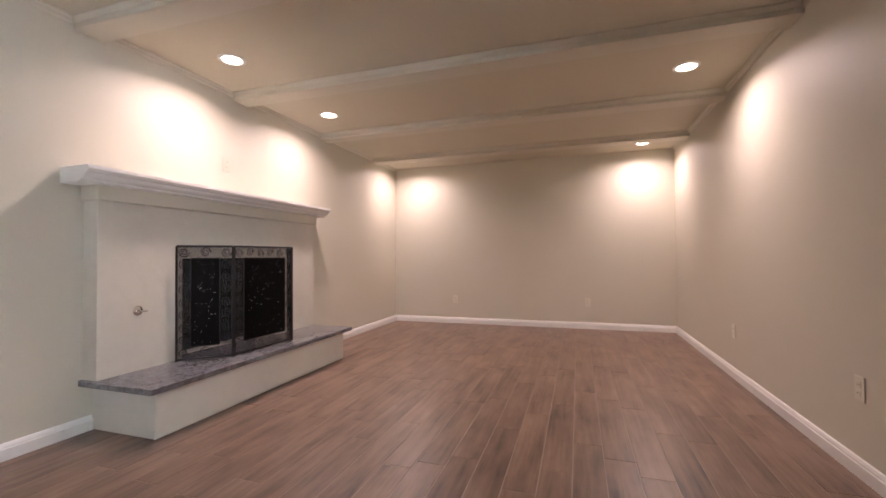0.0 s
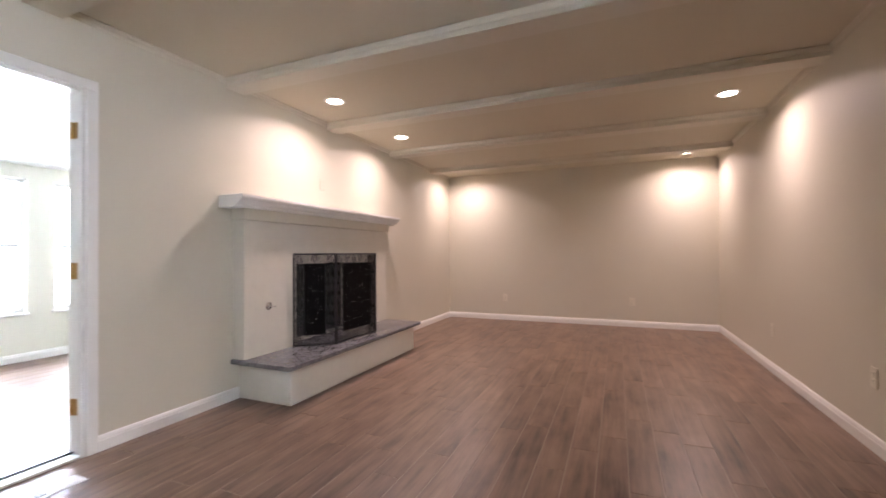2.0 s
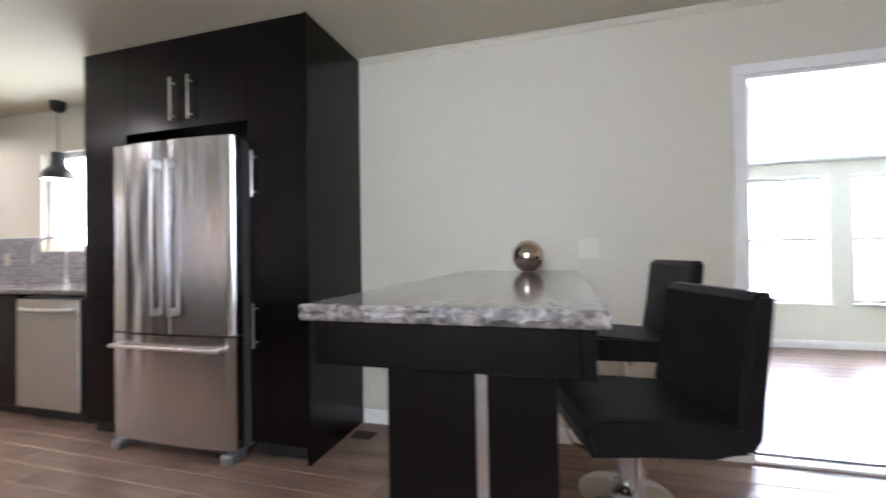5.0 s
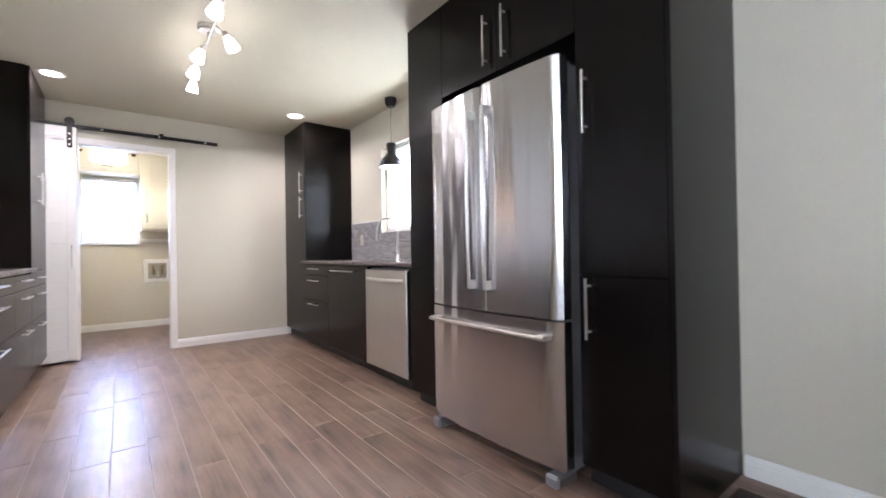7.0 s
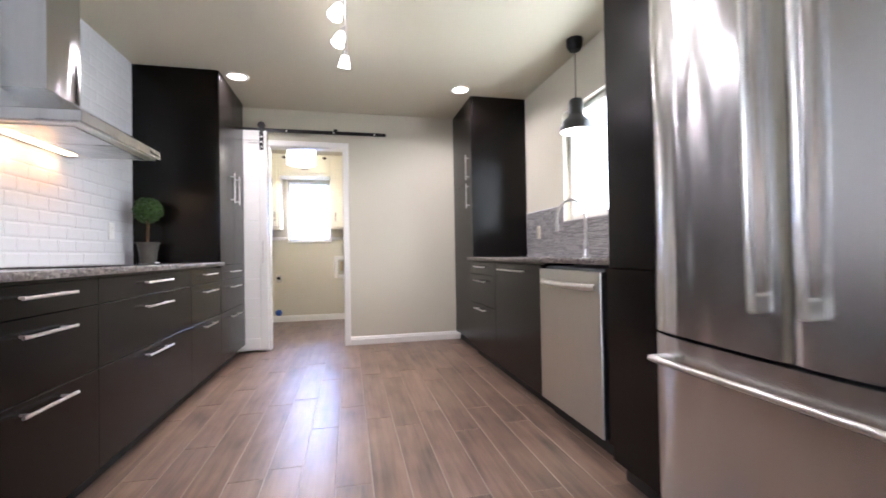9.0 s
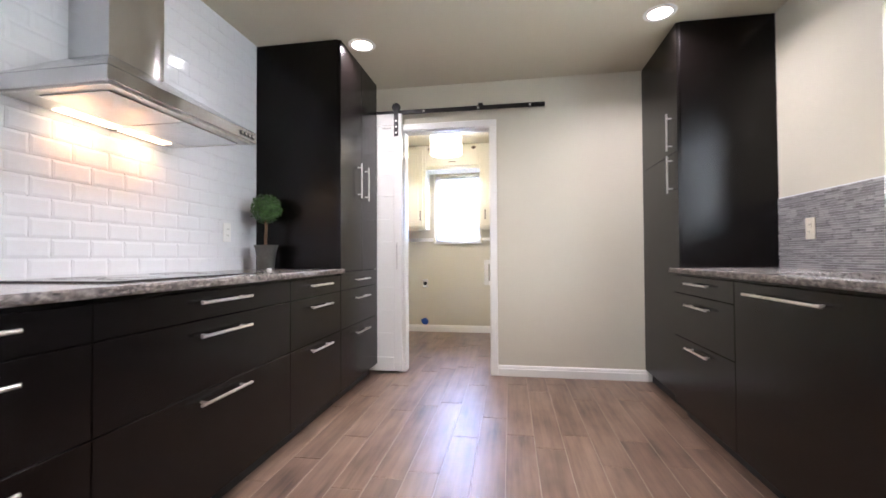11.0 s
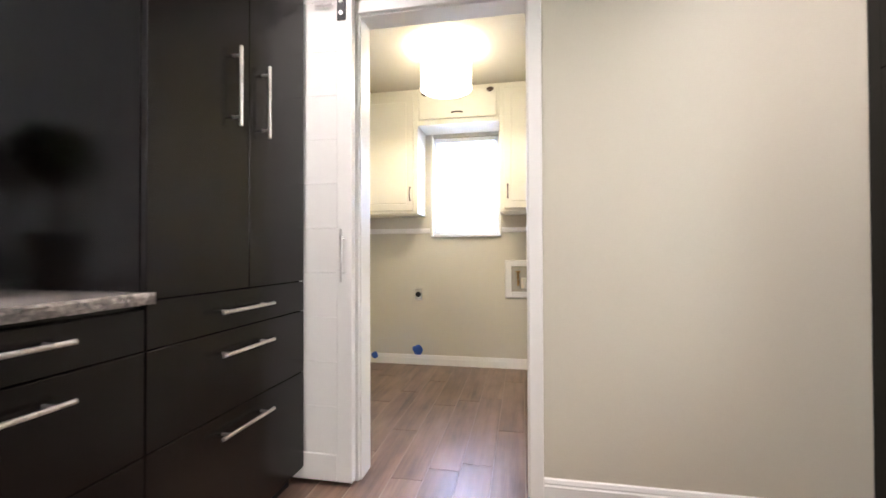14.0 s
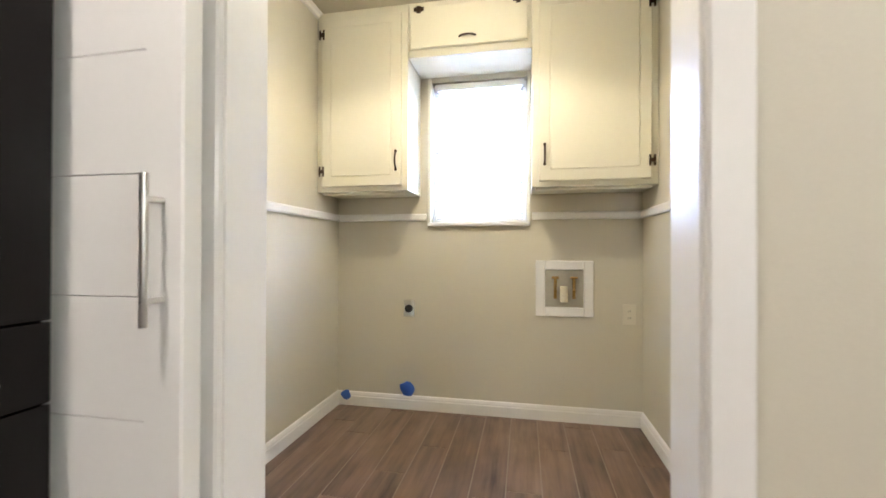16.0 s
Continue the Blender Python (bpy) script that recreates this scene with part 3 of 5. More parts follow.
# ------------------------------------------------------------ fireplace
fp = thing("fireplace", (XA, 3.1, 0), "painted plaster fireplace with a raised hearth and white mantel", "fireplace")
bm = bmesh.new()
wall_x(bm, XA, -2.03, 2.07, 4.15, 0.31, 1.40, [(2.62, 3.58, 0.31, 1.02)])
part("breast", bm, M_PLASTER, fp, smooth=False)
part("frieze_board", box(XA, 2.05, 1.365, -2.0, 4.17, 1.465, 0.006), M_WALL, fp)
prof = [(0, 1.455), (0.150, 1.455), (0.168, 1.462), (0.172, 1.474), (0.190, 1.480), (0.205, 1.492), (0.210, 1.505), (0.226, 1.510), (0.232, 1.522), (0.236, 1.524), (0.236, 1.545), (0, 1.545)]
part("mantel_shelf", prism(bmesh.new(), (XA, 1.95, 0), (XA, 4.30, 0), prof, (1, 0, 0), (0, 0, 1)), M_TRIM, fp, "white moulded mantel shelf")
part("hearth_base", box(XA, 2.12, 0, -1.63, 4.09, 0.275, 0.006), M_PLASTER, fp)
part("hearth_slab", box(XA, 2.045, 0.275, -1.565, 4.15, 0.31, 0.004), M_HEARTH, fp, "grey stone hearth slab")
bm = bmesh.new()
bx(bm, -2.75, 2.5, 0.2, -2.70, 3.7, 1.3)
bx(bm, -2.70, 2.5, 0.2, XA - T, 2.62, 1.3)
bx(bm, -2.70, 3.58, 0.2, XA - T, 3.7, 1.3)
bx(bm, -2.70, 2.62, 1.02, XA - T, 3.58, 1.3)
bx(bm, -2.70, 2.62, 0.2, XA - T, 3.58, 0.31)
part("firebox", bm, M_SOOT, fp, "soot-black brick firebox")
kv = bmesh.new()
lathe(kv, (-2.03, 2.305, 0.69), [(0.031, 0.0), (0.031, 0.003), (0.024, 0.006), (0.010, 0.007), (0.010, 0.012), (0.0, 0.012)], 24, "x")
rod(kv, (-2.02, 2.305, 0.69), (-1.975, 2.312, 0.688), 0.004, 8)
rod(kv, (-1.978, 2.295, 0.688), (-1.978, 2.33, 0.688), 0.004, 8)
part("gas_key", kv, M_CHROME, fp, "chrome gas key and rosette")


def scroll(bm, p, ux, uz, r, turn):
    pts = []
    for k in range(15):
        a = turn * (k / 14) * 3.6 * math.pi
        q = r * (1 - 0.8 * k / 14)
        pts.append(p + ux * (q * math.cos(a)) + uz * (q * math.sin(a)))
    sweep(bm, pts, 0.0036, 4)


M_MESH2 = plain("grey_screen_mesh", (0.03, 0.027, 0.026), 0.6, 0.0, var=0.5, big=25, fine=260, bump=0.6)
M_MESH2.node_tree.nodes["Principled BSDF"].inputs["Alpha"].default_value = 0.36
M_MESH = plain("black_screen_mesh", (0.004, 0.0037, 0.0036), 0.8, 0.0, spec=0.1, var=0.6, big=30, fine=300, bump=0.6)
sc = thing("fireplace_screen", (-1.75, 3.08, 0.31), "black wrought-iron folding fireplace screen with scrollwork", "fire screen")
fold = [(-1.985, 2.53), (-1.725, 2.775), (-1.70, 3.385), (-1.95, 3.64)]
for (xa, ya), (xb, yb) in zip(fold, fold[1:]):
    p0, p1 = Vector((xa, ya, 0)), Vector((xb, yb, 0))
    ux, uz = (p1 - p0).normalized(), Vector((0, 0, 1))
    w, z0, z1 = (p1 - p0).length - 0.012, 0.325, 1.105
    o = p0 + ux * 0.006
    pn = part("screen_panel", bmesh.new(), M_BLACK, sc)
    me = bmesh.new()

    def bar(u0, v0, u1, v1, t):
        rod(me, o + ux * u0 + uz * v0, o + ux * u1 + uz * v1, t, 6)
    for u in (0, w):
        bar(u, z0 - 0.012, u, z1, 0.008)
    for z in (z0, z1):
        bar(0, z, w, z, 0.008)
    m_ = 0.085
    for u in (m_, w - m_):
        bar(u, z0 + m_, u, z1 - m_, 0.005)
    for z in (z0 + m_, z1 - m_):
        bar(m_, z, w - m_, z, 0.005)
    nx = max(2, round((w - m_) / m_))
    for k in range(nx):
        u = m_ / 2 + (w - m_) * k / (nx - 1)
        for z in (z0 + m_ / 2, z1 - m_ / 2):
            scroll(me, o + ux * u + uz * z, ux, uz, 0.036, 1 if k % 2 else -1)
    for k in range(1, 8):
        z = z0 + m_ / 2 + (z1 - z0 - m_) * k / 8
        for u in (m_ / 2, w - m_ / 2):
            scroll(me, o + ux * u + uz * z, ux, uz, 0.036, 1 if k % 2 else -1)
    part("scrollwork", me, M_BLACK, pn)
    gm = bmesh.new()
    nrm = Vector((ux.y, -ux.x, 0))
    q = [o + ux * u + uz * z for u, z in ((0.004, z0), (w - 0.004, z0), (w - 0.004, z1), (0.004, z1))]
    vs = [gm.verts.new(v - nrm * 0.003) for v in q] + [gm.verts.new(v + nrm * 0.001) for v in q]
    gm.faces.new(vs[:4][::-1])
    gm.faces.new(vs[4:])
    for k in range(4):
        gm.faces.new((vs[k], vs[(k + 1) % 4], vs[4 + (k + 1) % 4], vs[4 + k]))
    part("border_mesh", gm, M_MESH2, pn, "grey wire mesh border behind the scrolls")
    gm = bmesh.new()
    q = [o + ux * u + uz * z for u, z in ((m_, z0 + m_), (w - m_, z0 + m_), (w - m_, z1 - m_), (m_, z1 - m_))]
    vs = [gm.verts.new(v + nrm * 0.001) for v in q] + [gm.verts.new(v + nrm * 0.004) for v in q]
    gm.faces.new(vs[:4][::-1])
    gm.faces.new(vs[4:])
    for k in range(4):
        gm.faces.new((vs[k], vs[(k + 1) % 4], vs[4 + (k + 1) % 4], vs[4 + k]))
    part("mesh_sheet", gm, M_MESH, pn, "fine black wire mesh")
    # glints of light on the mesh, modelled as tiny bright slivers
    lv = bmesh.new()
    rg = random.Random(round(w * 1000))
    for k in range(int(150 * w)):
        c0 = o + ux * rg.uniform(m_ + 0.02, w - m_ - 0.02) + uz * rg.uniform(z0 + m_ + 0.02, z1 - m_ - 0.02) + nrm * 0.007
        a = rg.uniform(-0.5, 0.5)
        dv = (ux * math.cos(a) + uz * math.sin(a)) * rg.uniform(0.003, 0.006)
        rod(lv, c0 - dv, c0 + dv, 0.0008, 4, 0.0003)
    tagged(part("mesh_glints", lv, M_STEEL2, pn, "small metal slivers that stand in for glints of light on the mesh"), kind="stuff")


# ------------------------------------------------------------ lamps
def can_light(x, y, z, watts, colour, tilt=0.0):
    c = thing("recessed_light", (x, y, z), "lit recessed ceiling light with a white trim ring", "ceiling light", "recessed ceiling lights")
    part("trim_ring", lathe(bmesh.new(), (x, y, z), [(0.066, 0.0), (0.068, -0.006), (0.088, -0.006), (0.094, -0.001), (0.094, 0.0)], 36, "z", False), M_WHITE, c)
    part("lens", lathe(bmesh.new(), (x, y, z), [(0.0, -0.006), (0.04, -0.006), (0.066, -0.002), (0.066, 0.0)], 30), M_GLOWW, c, "glowing lens")
    disc("can_lamp", (x, y, z - 0.009), watts, colour)


for x, y in ((-1.68, 2.71), (-1.69, 3.93), (-1.70, 6.05), (1.43, 3.89), (1.43, 6.11)):
    can_light(x, y, CL, CAN_WATTS, WARM)
for x, y in ((0.39, -5.90), (-1.52, -5.84)):
    can_light(x, y, CK, KCAN_WATTS, NEUTRAL)

tr = thing("track_light", (-0.5, -4.5, CK), "brushed-nickel ceiling track light with five lit spots", "track light")
lt = bmesh.new()
lathe(lt, (-0.5, -4.42, CK), [(0.065, 0.0), (0.065, -0.022), (0.055, -0.032), (0.0, -0.032)], 28)
rod(lt, (-0.5, -4.42, CK - 0.02), (-0.5, -4.42, CK - 0.07), 0.010)
part("canopy", lt, M_STEEL2, tr)
part("track_bar", rod(bmesh.new(), (-0.5, -3.75, CK - 0.07), (-0.5, -5.15, CK - 0.07), 0.008), M_STEEL2, tr)
for k, (dx, y, ax, ay) in enumerate(((0.03, -3.88, 0.3, 0.25), (-0.06, -4.24, -0.5, 0.2), (0.025, -4.53, 0.35, 0.3), (0.02, -4.82, 0.3, 0.2), (0.005, -5.10, 0.1, -0.35))):
    d = Vector((ax, ay, -1)).normalized()
    p = Vector((-0.5 + dx, y, CK - 0.10))
    st_ = bmesh.new()
    rod(st_, (-0.5, y, CK - 0.07), p, 0.006)
    rod(st_, p - d * 0.01, p + d * 0.03, 0.016, 16, 0.020)
    hd = part("spot_head", st_, M_STEEL2, tr)
    q = d.to_track_quat("Z", "Y").to_matrix().to_4x4()
    g_ = lathe(bmesh.new(), (0, 0, 0), [(0.021, 0.025), (0.030, 0.05), (0.039, 0.092), (0.041, 0.104), (0.0, 0.105)], 20)
    g_.transform(Matrix.Translation(p) @ q)
    part("lamp_glass", g_, M_GLOWN, hd, "glowing frosted glass shade")
    spot("track_lamp", p + d * 0.118, p + d * 2, TRACK_WATTS, NEUTRAL, 120, 0.8, 0.03)

px, py, pz = -2.09, -4.82, 1.795
pe = thing("pendant_lamp", (px, py, pz), "dark metal pendant lamp with a bell shade over the sink", "pendant lamp")
part("ceiling_cup", lathe(bmesh.new(), (px, py, CK), [(0.056, 0.0), (0.056, -0.035), (0.050, -0.062), (0.036, -0.082), (0.0, -0.084)], 28), M_BLACK, pe)
part("cord", rod(bmesh.new(), (px, py, CK - 0.08), (px, py, pz + 0.22), 0.003, 8), M_BLACK, pe)
M_PEND = plain("charcoal_enamel", (0.035, 0.036, 0.034), 0.35, 0.2)
part("shade", lathe(bmesh.new(), (px, py, pz), [(0.115, 0.0), (0.113, 0.035), (0.095, 0.075), (0.060, 0.105), (0.052, 0.125), (0.050, 0.215), (0.044, 0.228), (0.0, 0.23), (0.0, 0.22), (0.040, 0.215), (0.046, 0.12), (0.056, 0.10), (0.09, 0.07), (0.108, 0.03), (0.111, 0.0), (0.115, 0.0)], 36, "z", False), M_PEND, pe)
part("bulb", lathe(bmesh.new(), (px, py, pz + 0.03), [(0.0, 0.0), (0.03, 0.01), (0.045, 0.035), (0.035, 0.06), (0.015, 0.08), (0.0, 0.08)], 20), M_GLOWW, pe, "glowing bulb")
# added disc whose glow imitates the lit inside of the shade
part("shade_glow_disc", lathe(bmesh.new(), (px, py, pz + 0.002), [(0.0, 0.0), (0.108, 0.0), (0.109, 0.004), (0.0, 0.006)], 36), glow("lit_pendant_disc", (1.0, 0.92, 0.8), 5), pe, "glowing disc that stands in for the bright inside of the shade")
spot("pendant_bulb", (px, py, pz - 0.005), (px, py, 0), 10, WARM, 150, 0.4, 0.04)

M_DRUM = glow("lit_drum_shade", (1.0, 0.92, 0.74), 7)
DX, DY, DZ = 0.07, -7.64, 2.105
dr = thing("drum_ceiling_lamp", (DX, DY, CD), "white drum-shade ceiling lamp, lit, with a nickel stem", "ceiling lamp")
lt = lathe(bmesh.new(), (DX, DY, CD), [(0.062, 0.0), (0.062, -0.02), (0.045, -0.03), (0.008, -0.032), (0.008, -0.18), (0.0, -0.18)], 28)
part("canopy", lt, M_STEEL2, dr)
part("shade", lathe(bmesh.new(), (DX, DY, DZ), [(0.166, 0.0), (0.17, 0.0), (0.17, 0.194), (0.166, 0.194), (0.166, 0.0)], 48, "z", False), M_DRUM, dr, "glowing white fabric drum")
rb = bmesh.new()
for z in (DZ + 0.003, DZ + 0.184):
    lathe(rb, (DX, DY, z), [(0.172, 0.0), (0.174, 0.0), (0.174, 0.008), (0.172, 0.008), (0.172, 0.0)], 48, "z", False)
part("trim_band", rb, M_STEEL2, dr)
part("finial", lathe(bmesh.new(), (DX, DY, DZ), [(0.0, -0.03), (0.008, -0.026), (0.012, -0.014), (0.006, -0.004), (0.012, 0.0)], 16), M_STEEL2, dr)
point("drum_bulb", (DX, DY, DZ + 0.06), 20, (1.0, 0.90, 0.70), 0.03)

# ------------------------------------------------------------ kitchen
def bar_handle(bm, axis, c, n, a, b, q, r=0.006):
    """A bar handle that stands off a front at c by n; it runs from a to b along y or z at q."""
    off = c + n * 0.032
    if axis == "y":
        rod(bm, (off, a, q), (off, b, q), r)
        for y in (a + 0.035 * (1 if b > a else -1), b - 0.035 * (1 if b > a else -1)):
            rod(bm, (c, y, q), (off, y, q), r * 0.8)
    else:
        rod(bm, (off, q, a), (off, q, b), r)
        for z in (a + 0.03, b - 0.03):
            rod(bm, (c, q, z), (off, q, z), r * 0.8)
    return bm


def front(cab, kind, x, n, y0, y1, z0, z1, handle=None, material=None):
    """A drawer or door front 19 mm thick, its outer face at x, with an optional handle."""
    xa, xb = (x - 0.019, x) if n > 0 else (x, x + 0.019)
    f = part(kind, box(xa, y0 + 0.0015, z0 + 0.0015, xb, y1 - 0.0015, z1 - 0.0015, 0.0015), material or M_DARK, cab)
    if handle:
        ax, a, b, q = handle
        part("handle", bar_handle(bmesh.new(), ax, x, n, a, b, q), M_STEEL2, f, "brushed nickel bar handle")
    return f


def base_drawers(y0, y1, x, n, back, hl, label, seams=(0.76, 0.50)):
    c = thing("drawer_cabinet", ((x + back) / 2, (y0 + y1) / 2, 0), label, "cabinet", "kitchen base cabinets")
    b0, b1 = sorted((x - n * 0.021, back))
    part("body", box(b0, y0 + 0.001, 0.09, b1, y1 - 0.001, 0.879), M_DARK, c)
    k0, k1 = sorted((x - n * 0.07, back))
    part("plinth", box(k0, y0, 0.0, k1, y1, 0.09), M_KICK, c)
    ym = (y0 + y1) / 2
    for z0, z1, hz in ((seams[0], 0.866, 0.826), (seams[1], seams[0], 0.705), (0.09, seams[1], 0.462)):
        front(c, "drawer", x, n, y0, y1, z0, z1, ("y", ym - hl / 2, ym + hl / 2, hz))
    return c


XF = 0.50
base_drawers(-4.13, -3.49, XF, -1, XK, 0.26, "black-brown three-drawer base cabinet with bar handles")
base_drawers(-5.15, -4.13, XF, -1, XK, 0.29, "wide black-brown drawer cabinet under the cooktop")
base_drawers(-5.788, -5.15, XF, -1, XK, 0.26, "black-brown three-drawer base cabinet beside the tall cabinet")
base_drawers(-3.49, -3.23, XF, -1, XK, 0.12, "narrow black-brown end drawer cabinet")

pt = thing("pantry_cabinet", (0.8, -6.16, 0), "tall black-brown pantry cabinet with two doors over drawers", "cabinet")
part("body", box(XF + 0.021, -6.555, 0.09, XK, -5.790, CK - 0.004, 0.001), M_DARK, pt)
part("plinth", box(XF + 0.07, -6.555, 0, XK, -5.791, 0.09), M_KICK, pt)
for z0, z1, hz in ((0.76, 0.886, 0.824), (0.50, 0.76, 0.692), (0.09, 0.50, 0.44)):
    front(pt, "drawer", XF, -1, -6.555, -5.790, z0, z1, ("y", -6.29, -6.025, hz))
front(pt, "door", XF, -1, -6.19, -5.790, 0.886, CK - 0.006, ("z", 1.42, 1.68, -6.105))
front(pt, "door", XF, -1, -6.555, -6.19, 0.886, CK - 0.006, ("z", 1.42, 1.68, -6.26))

ct = thing("granite_worktop", (0.8, -4.5, 0.87), "speckled grey granite worktop with a chiselled front edge", "worktop")
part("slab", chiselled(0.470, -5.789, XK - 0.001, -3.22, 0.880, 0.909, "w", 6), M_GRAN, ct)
ck = thing("cooktop", (0.85, -4.68, 0.909), "black glass electric cooktop set into the granite", "cooktop")
part("glass_top", box(0.60, -5.08, 0.909, 1.06, -4.28, 0.915, 0.002), plain("black_ceramic_glass", (0.01, 0.01, 0.011), 0.06, bump=0), ck)
for x, y, r in ((0.73, -4.46, 0.09), (0.73, -4.90, 0.075), (0.94, -4.46, 0.075), (0.94, -4.90, 0.10)):
    part("burner_ring", lathe(bmesh.new(), (x, y, 0.9152), [(r, 0.0), (r + 0.004, 0.0), (r + 0.004, 0.0006), (r, 0.0006), (r, 0.0)], 36, "z", False), M_FSIDE, ck)

# range hood
hy0, hy1, hx = -5.07, -4.29, 0.64
hd = thing("range_hood", (0.9, -4.68, 1.55), "stainless-steel chimney range hood with lit lamps", "range hood")
part("rim", box(hx, hy0, 1.555, XK - 0.002, hy1, 1.605, 0.002), M_STEEL, hd)
bm = bmesh.new()
lo = [bm.verts.new(v) for v in ((hx, hy0, 1.605), (XK - 0.002, hy0, 1.605), (XK - 0.002, hy1, 1.605), (hx, hy1, 1.605))]
hi = [bm.verts.new(v) for v in ((0.92, -4.81, 1.78), (XK - 0.002, -4.81, 1.78), (XK - 0.002, -4.545, 1.78), (0.92, -4.545, 1.78))]
for k in range(4):
    bm.faces.new((lo[k], lo[(k + 1) % 4], hi[(k + 1) % 4], hi[k]))
bm.faces.new(lo[::-1])
bm.faces.new(hi)
part("canopy", bm, M_STEEL, hd)
part("chimney", box(0.922, -4.808, 1.78, XK - 0.002, -4.547, CK - 0.001, 0.002), M_STEEL, hd)
part("underside", box(hx + 0.02, hy0 + 0.02, 1.549, XK - 0.02, hy1 - 0.02, 1.555), M_STEEL2, hd)
for a, b in ((hy0 + 0.06, -4.685), (-4.675, hy1 - 0.06)):
    part("grease_filter", box(0.70, a, 1.543, 0.98, b, 1.549, 0.002), M_STEEL, hd)
for y in (-4.85, -4.585):
    part("hood_lens", box(1.025, y - 0.115, 1.545, 1.085, y + 0.115, 1.550, 0.001), glow("lit_hood_lens", (1, 0.74, 0.42), 5), hd, "glowing hood lamp")
    spot("hood_lamp", (1.055, y, 1.538), (1.085, y, 0.9), 2.0, (1, 0.42, 0.14), 150, 0.6, 0.02)
part("control_strip", box(hx - 0.002, -5.05, 1.570, hx, -4.94, 1.590, 0.0008), M_KICK, hd)
for k in range(4):
    y = -5.036 + 0.027 * k
    part("button", lathe(bmesh.new(), (hx - 0.002, y, 1.58), [(0.0, -0.005), (0.006, -0.005), (0.007, -0.003), (0.007, 0.0)], 14, "x"), M_CHROME, hd, "chrome push button")

# right-hand run
XG = -1.61


def right_base(name, y0, y1, label):
    c = thing(name, ((XG + XW) / 2, (y0 + y1) / 2, 0), label, "cabinet", "kitchen base cabinets")
    part("body", box(XW, y0 + 0.001, 0.09, XG - 0.021, y1 - 0.001, 0.879), M_DARK, c)
    part("plinth", box(XW, y0, 0, XG - 0.07, y1, 0.09), M_KICK, c)
    return c


c = right_base("drawer_cabinet", -5.95, -5.24, "black-brown three-drawer base cabinet beside the sink cabinet")
for z0, z1, hz in ((0.76, 0.866, 0.826), (0.50, 0.76, 0.705), (0.09, 0.50, 0.462)):
    front(c, "drawer", XG, 1, -5.95, -5.24, z0, z1, ("y", -5.71, -5.45, hz))
c = right_base("sink_cabinet", -5.24, -4.43, "black-brown sink base cabinet with one wide front")
front(c, "door", XG, 1, -5.24, -4.43, 0.09, 0.866, ("y", -5.11, -4.66, 0.82))
c = right_base("filler_cabinet", -3.81, -3.676, "narrow black-brown filler cabinet")
front(c, "panel", XG, 1, -3.81, -3.676, 0.09, 0.866)

dw = thing("dishwasher", (-1.85, -4.12, 0), "stainless-steel dishwasher with a curved bar handle", "dishwasher")
part("body", box(XW + 0.02, -4.425, 0.09, XG - 0.03, -3.815, 0.86), M_FSIDE, dw)
part("door", box(XG + 0.008, -4.423, 0.10, XG + 0.018, -3.817, 0.848, 0.003), M_SATIN, dw, "brushed stainless door")
part("door_core", box(XG - 0.03, -4.421, 0.10, XG + 0.008, -3.819, 0.846), M_KICK, dw)
part("toe_kick", box(XW + 0.02, -4.425, 0, XG - 0.06, -3.815, 0.09), M_KICK, dw)
hb = bmesh.new()
pts = [(XG + 0.018 + 0.045 * math.sin(math.pi * k / 12) ** 0.5, -4.38 + 0.52 * k / 12, 0.775) for k in range(13)]
sweep(hb, pts, 0.0155, 12)
part("handle", hb, M_STEEL2, dw)

XT = -1.65
tc = thing("tall_cabinet", (-1.87, -6.24, 0), "tall black-brown cabinet standing beside the worktop", "cabinet")
part("body", box(XW, -6.655, 0.09, XT - 0.021, -5.953, CK - 0.004, 0.001), M_DARK, tc)
part("plinth", box(XW, -6.655, 0, XT - 0.05, -5.953, 0.09), M_KICK, tc)
front(tc, "door", XT, 1, -6.60, -5.953, 0.09, 1.64, ("z", 1.385, 1.625, -6.045))
front(tc, "door", XT, 1, -6.60, -5.953, 1.64, CK - 0.006, ("z", 1.66, 1.90, -6.045))
part("filler_strip", box(XT - 0.02, -6.655, 0.09, XT - 0.003, -6.602, CK - 0.006), M_DARK, tc)

cr = thing("granite_worktop", (-1.86, -4.7, 0.87), "speckled grey granite worktop round the sink", "worktop")
bm = bmesh.new()
SX0, SX1, SY0, SY1 = -2.02, -1.68, -5.12, -4.55
bx(bm, XW + 0.001, -5.951, 0.880, SX0, -3.677, 0.909)
bx(bm, SX0, -5.951, 0.880, SX1, SY0, 0.909)
bx(bm, SX0, SY1, 0.880, SX1, -3.677, 0.909)
part("slab", bm, M_GRAN, cr)
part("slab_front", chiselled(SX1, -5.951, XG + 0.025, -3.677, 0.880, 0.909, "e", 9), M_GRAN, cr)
sk = thing("sink", (-1.85, -4.83, 0.70), "stainless-steel undermount sink set in the granite", "sink")
bm = bmesh.new()
bx(bm, SX0, SY0, 0.69, SX1, SY1, 0.70)
bx(bm, SX0 - 0.004, SY0, 0.70, SX0, SY1, 0.879)
bx(bm, SX1, SY0, 0.70, SX1 + 0.004, SY1, 0.879)
bx(bm, SX0, SY0 - 0.004, 0.70, SX1, SY0, 0.879)
bx(bm, SX0, SY1, 0.70, SX1, SY1 + 0.004, 0.879)
part("basin", bm, M_STEEL2, sk)
fx, fy = -2.07, -4.70
fa = thing("faucet", (fx, fy, 0.909), "brushed-nickel gooseneck kitchen faucet", "faucet")
bm = bmesh.new()
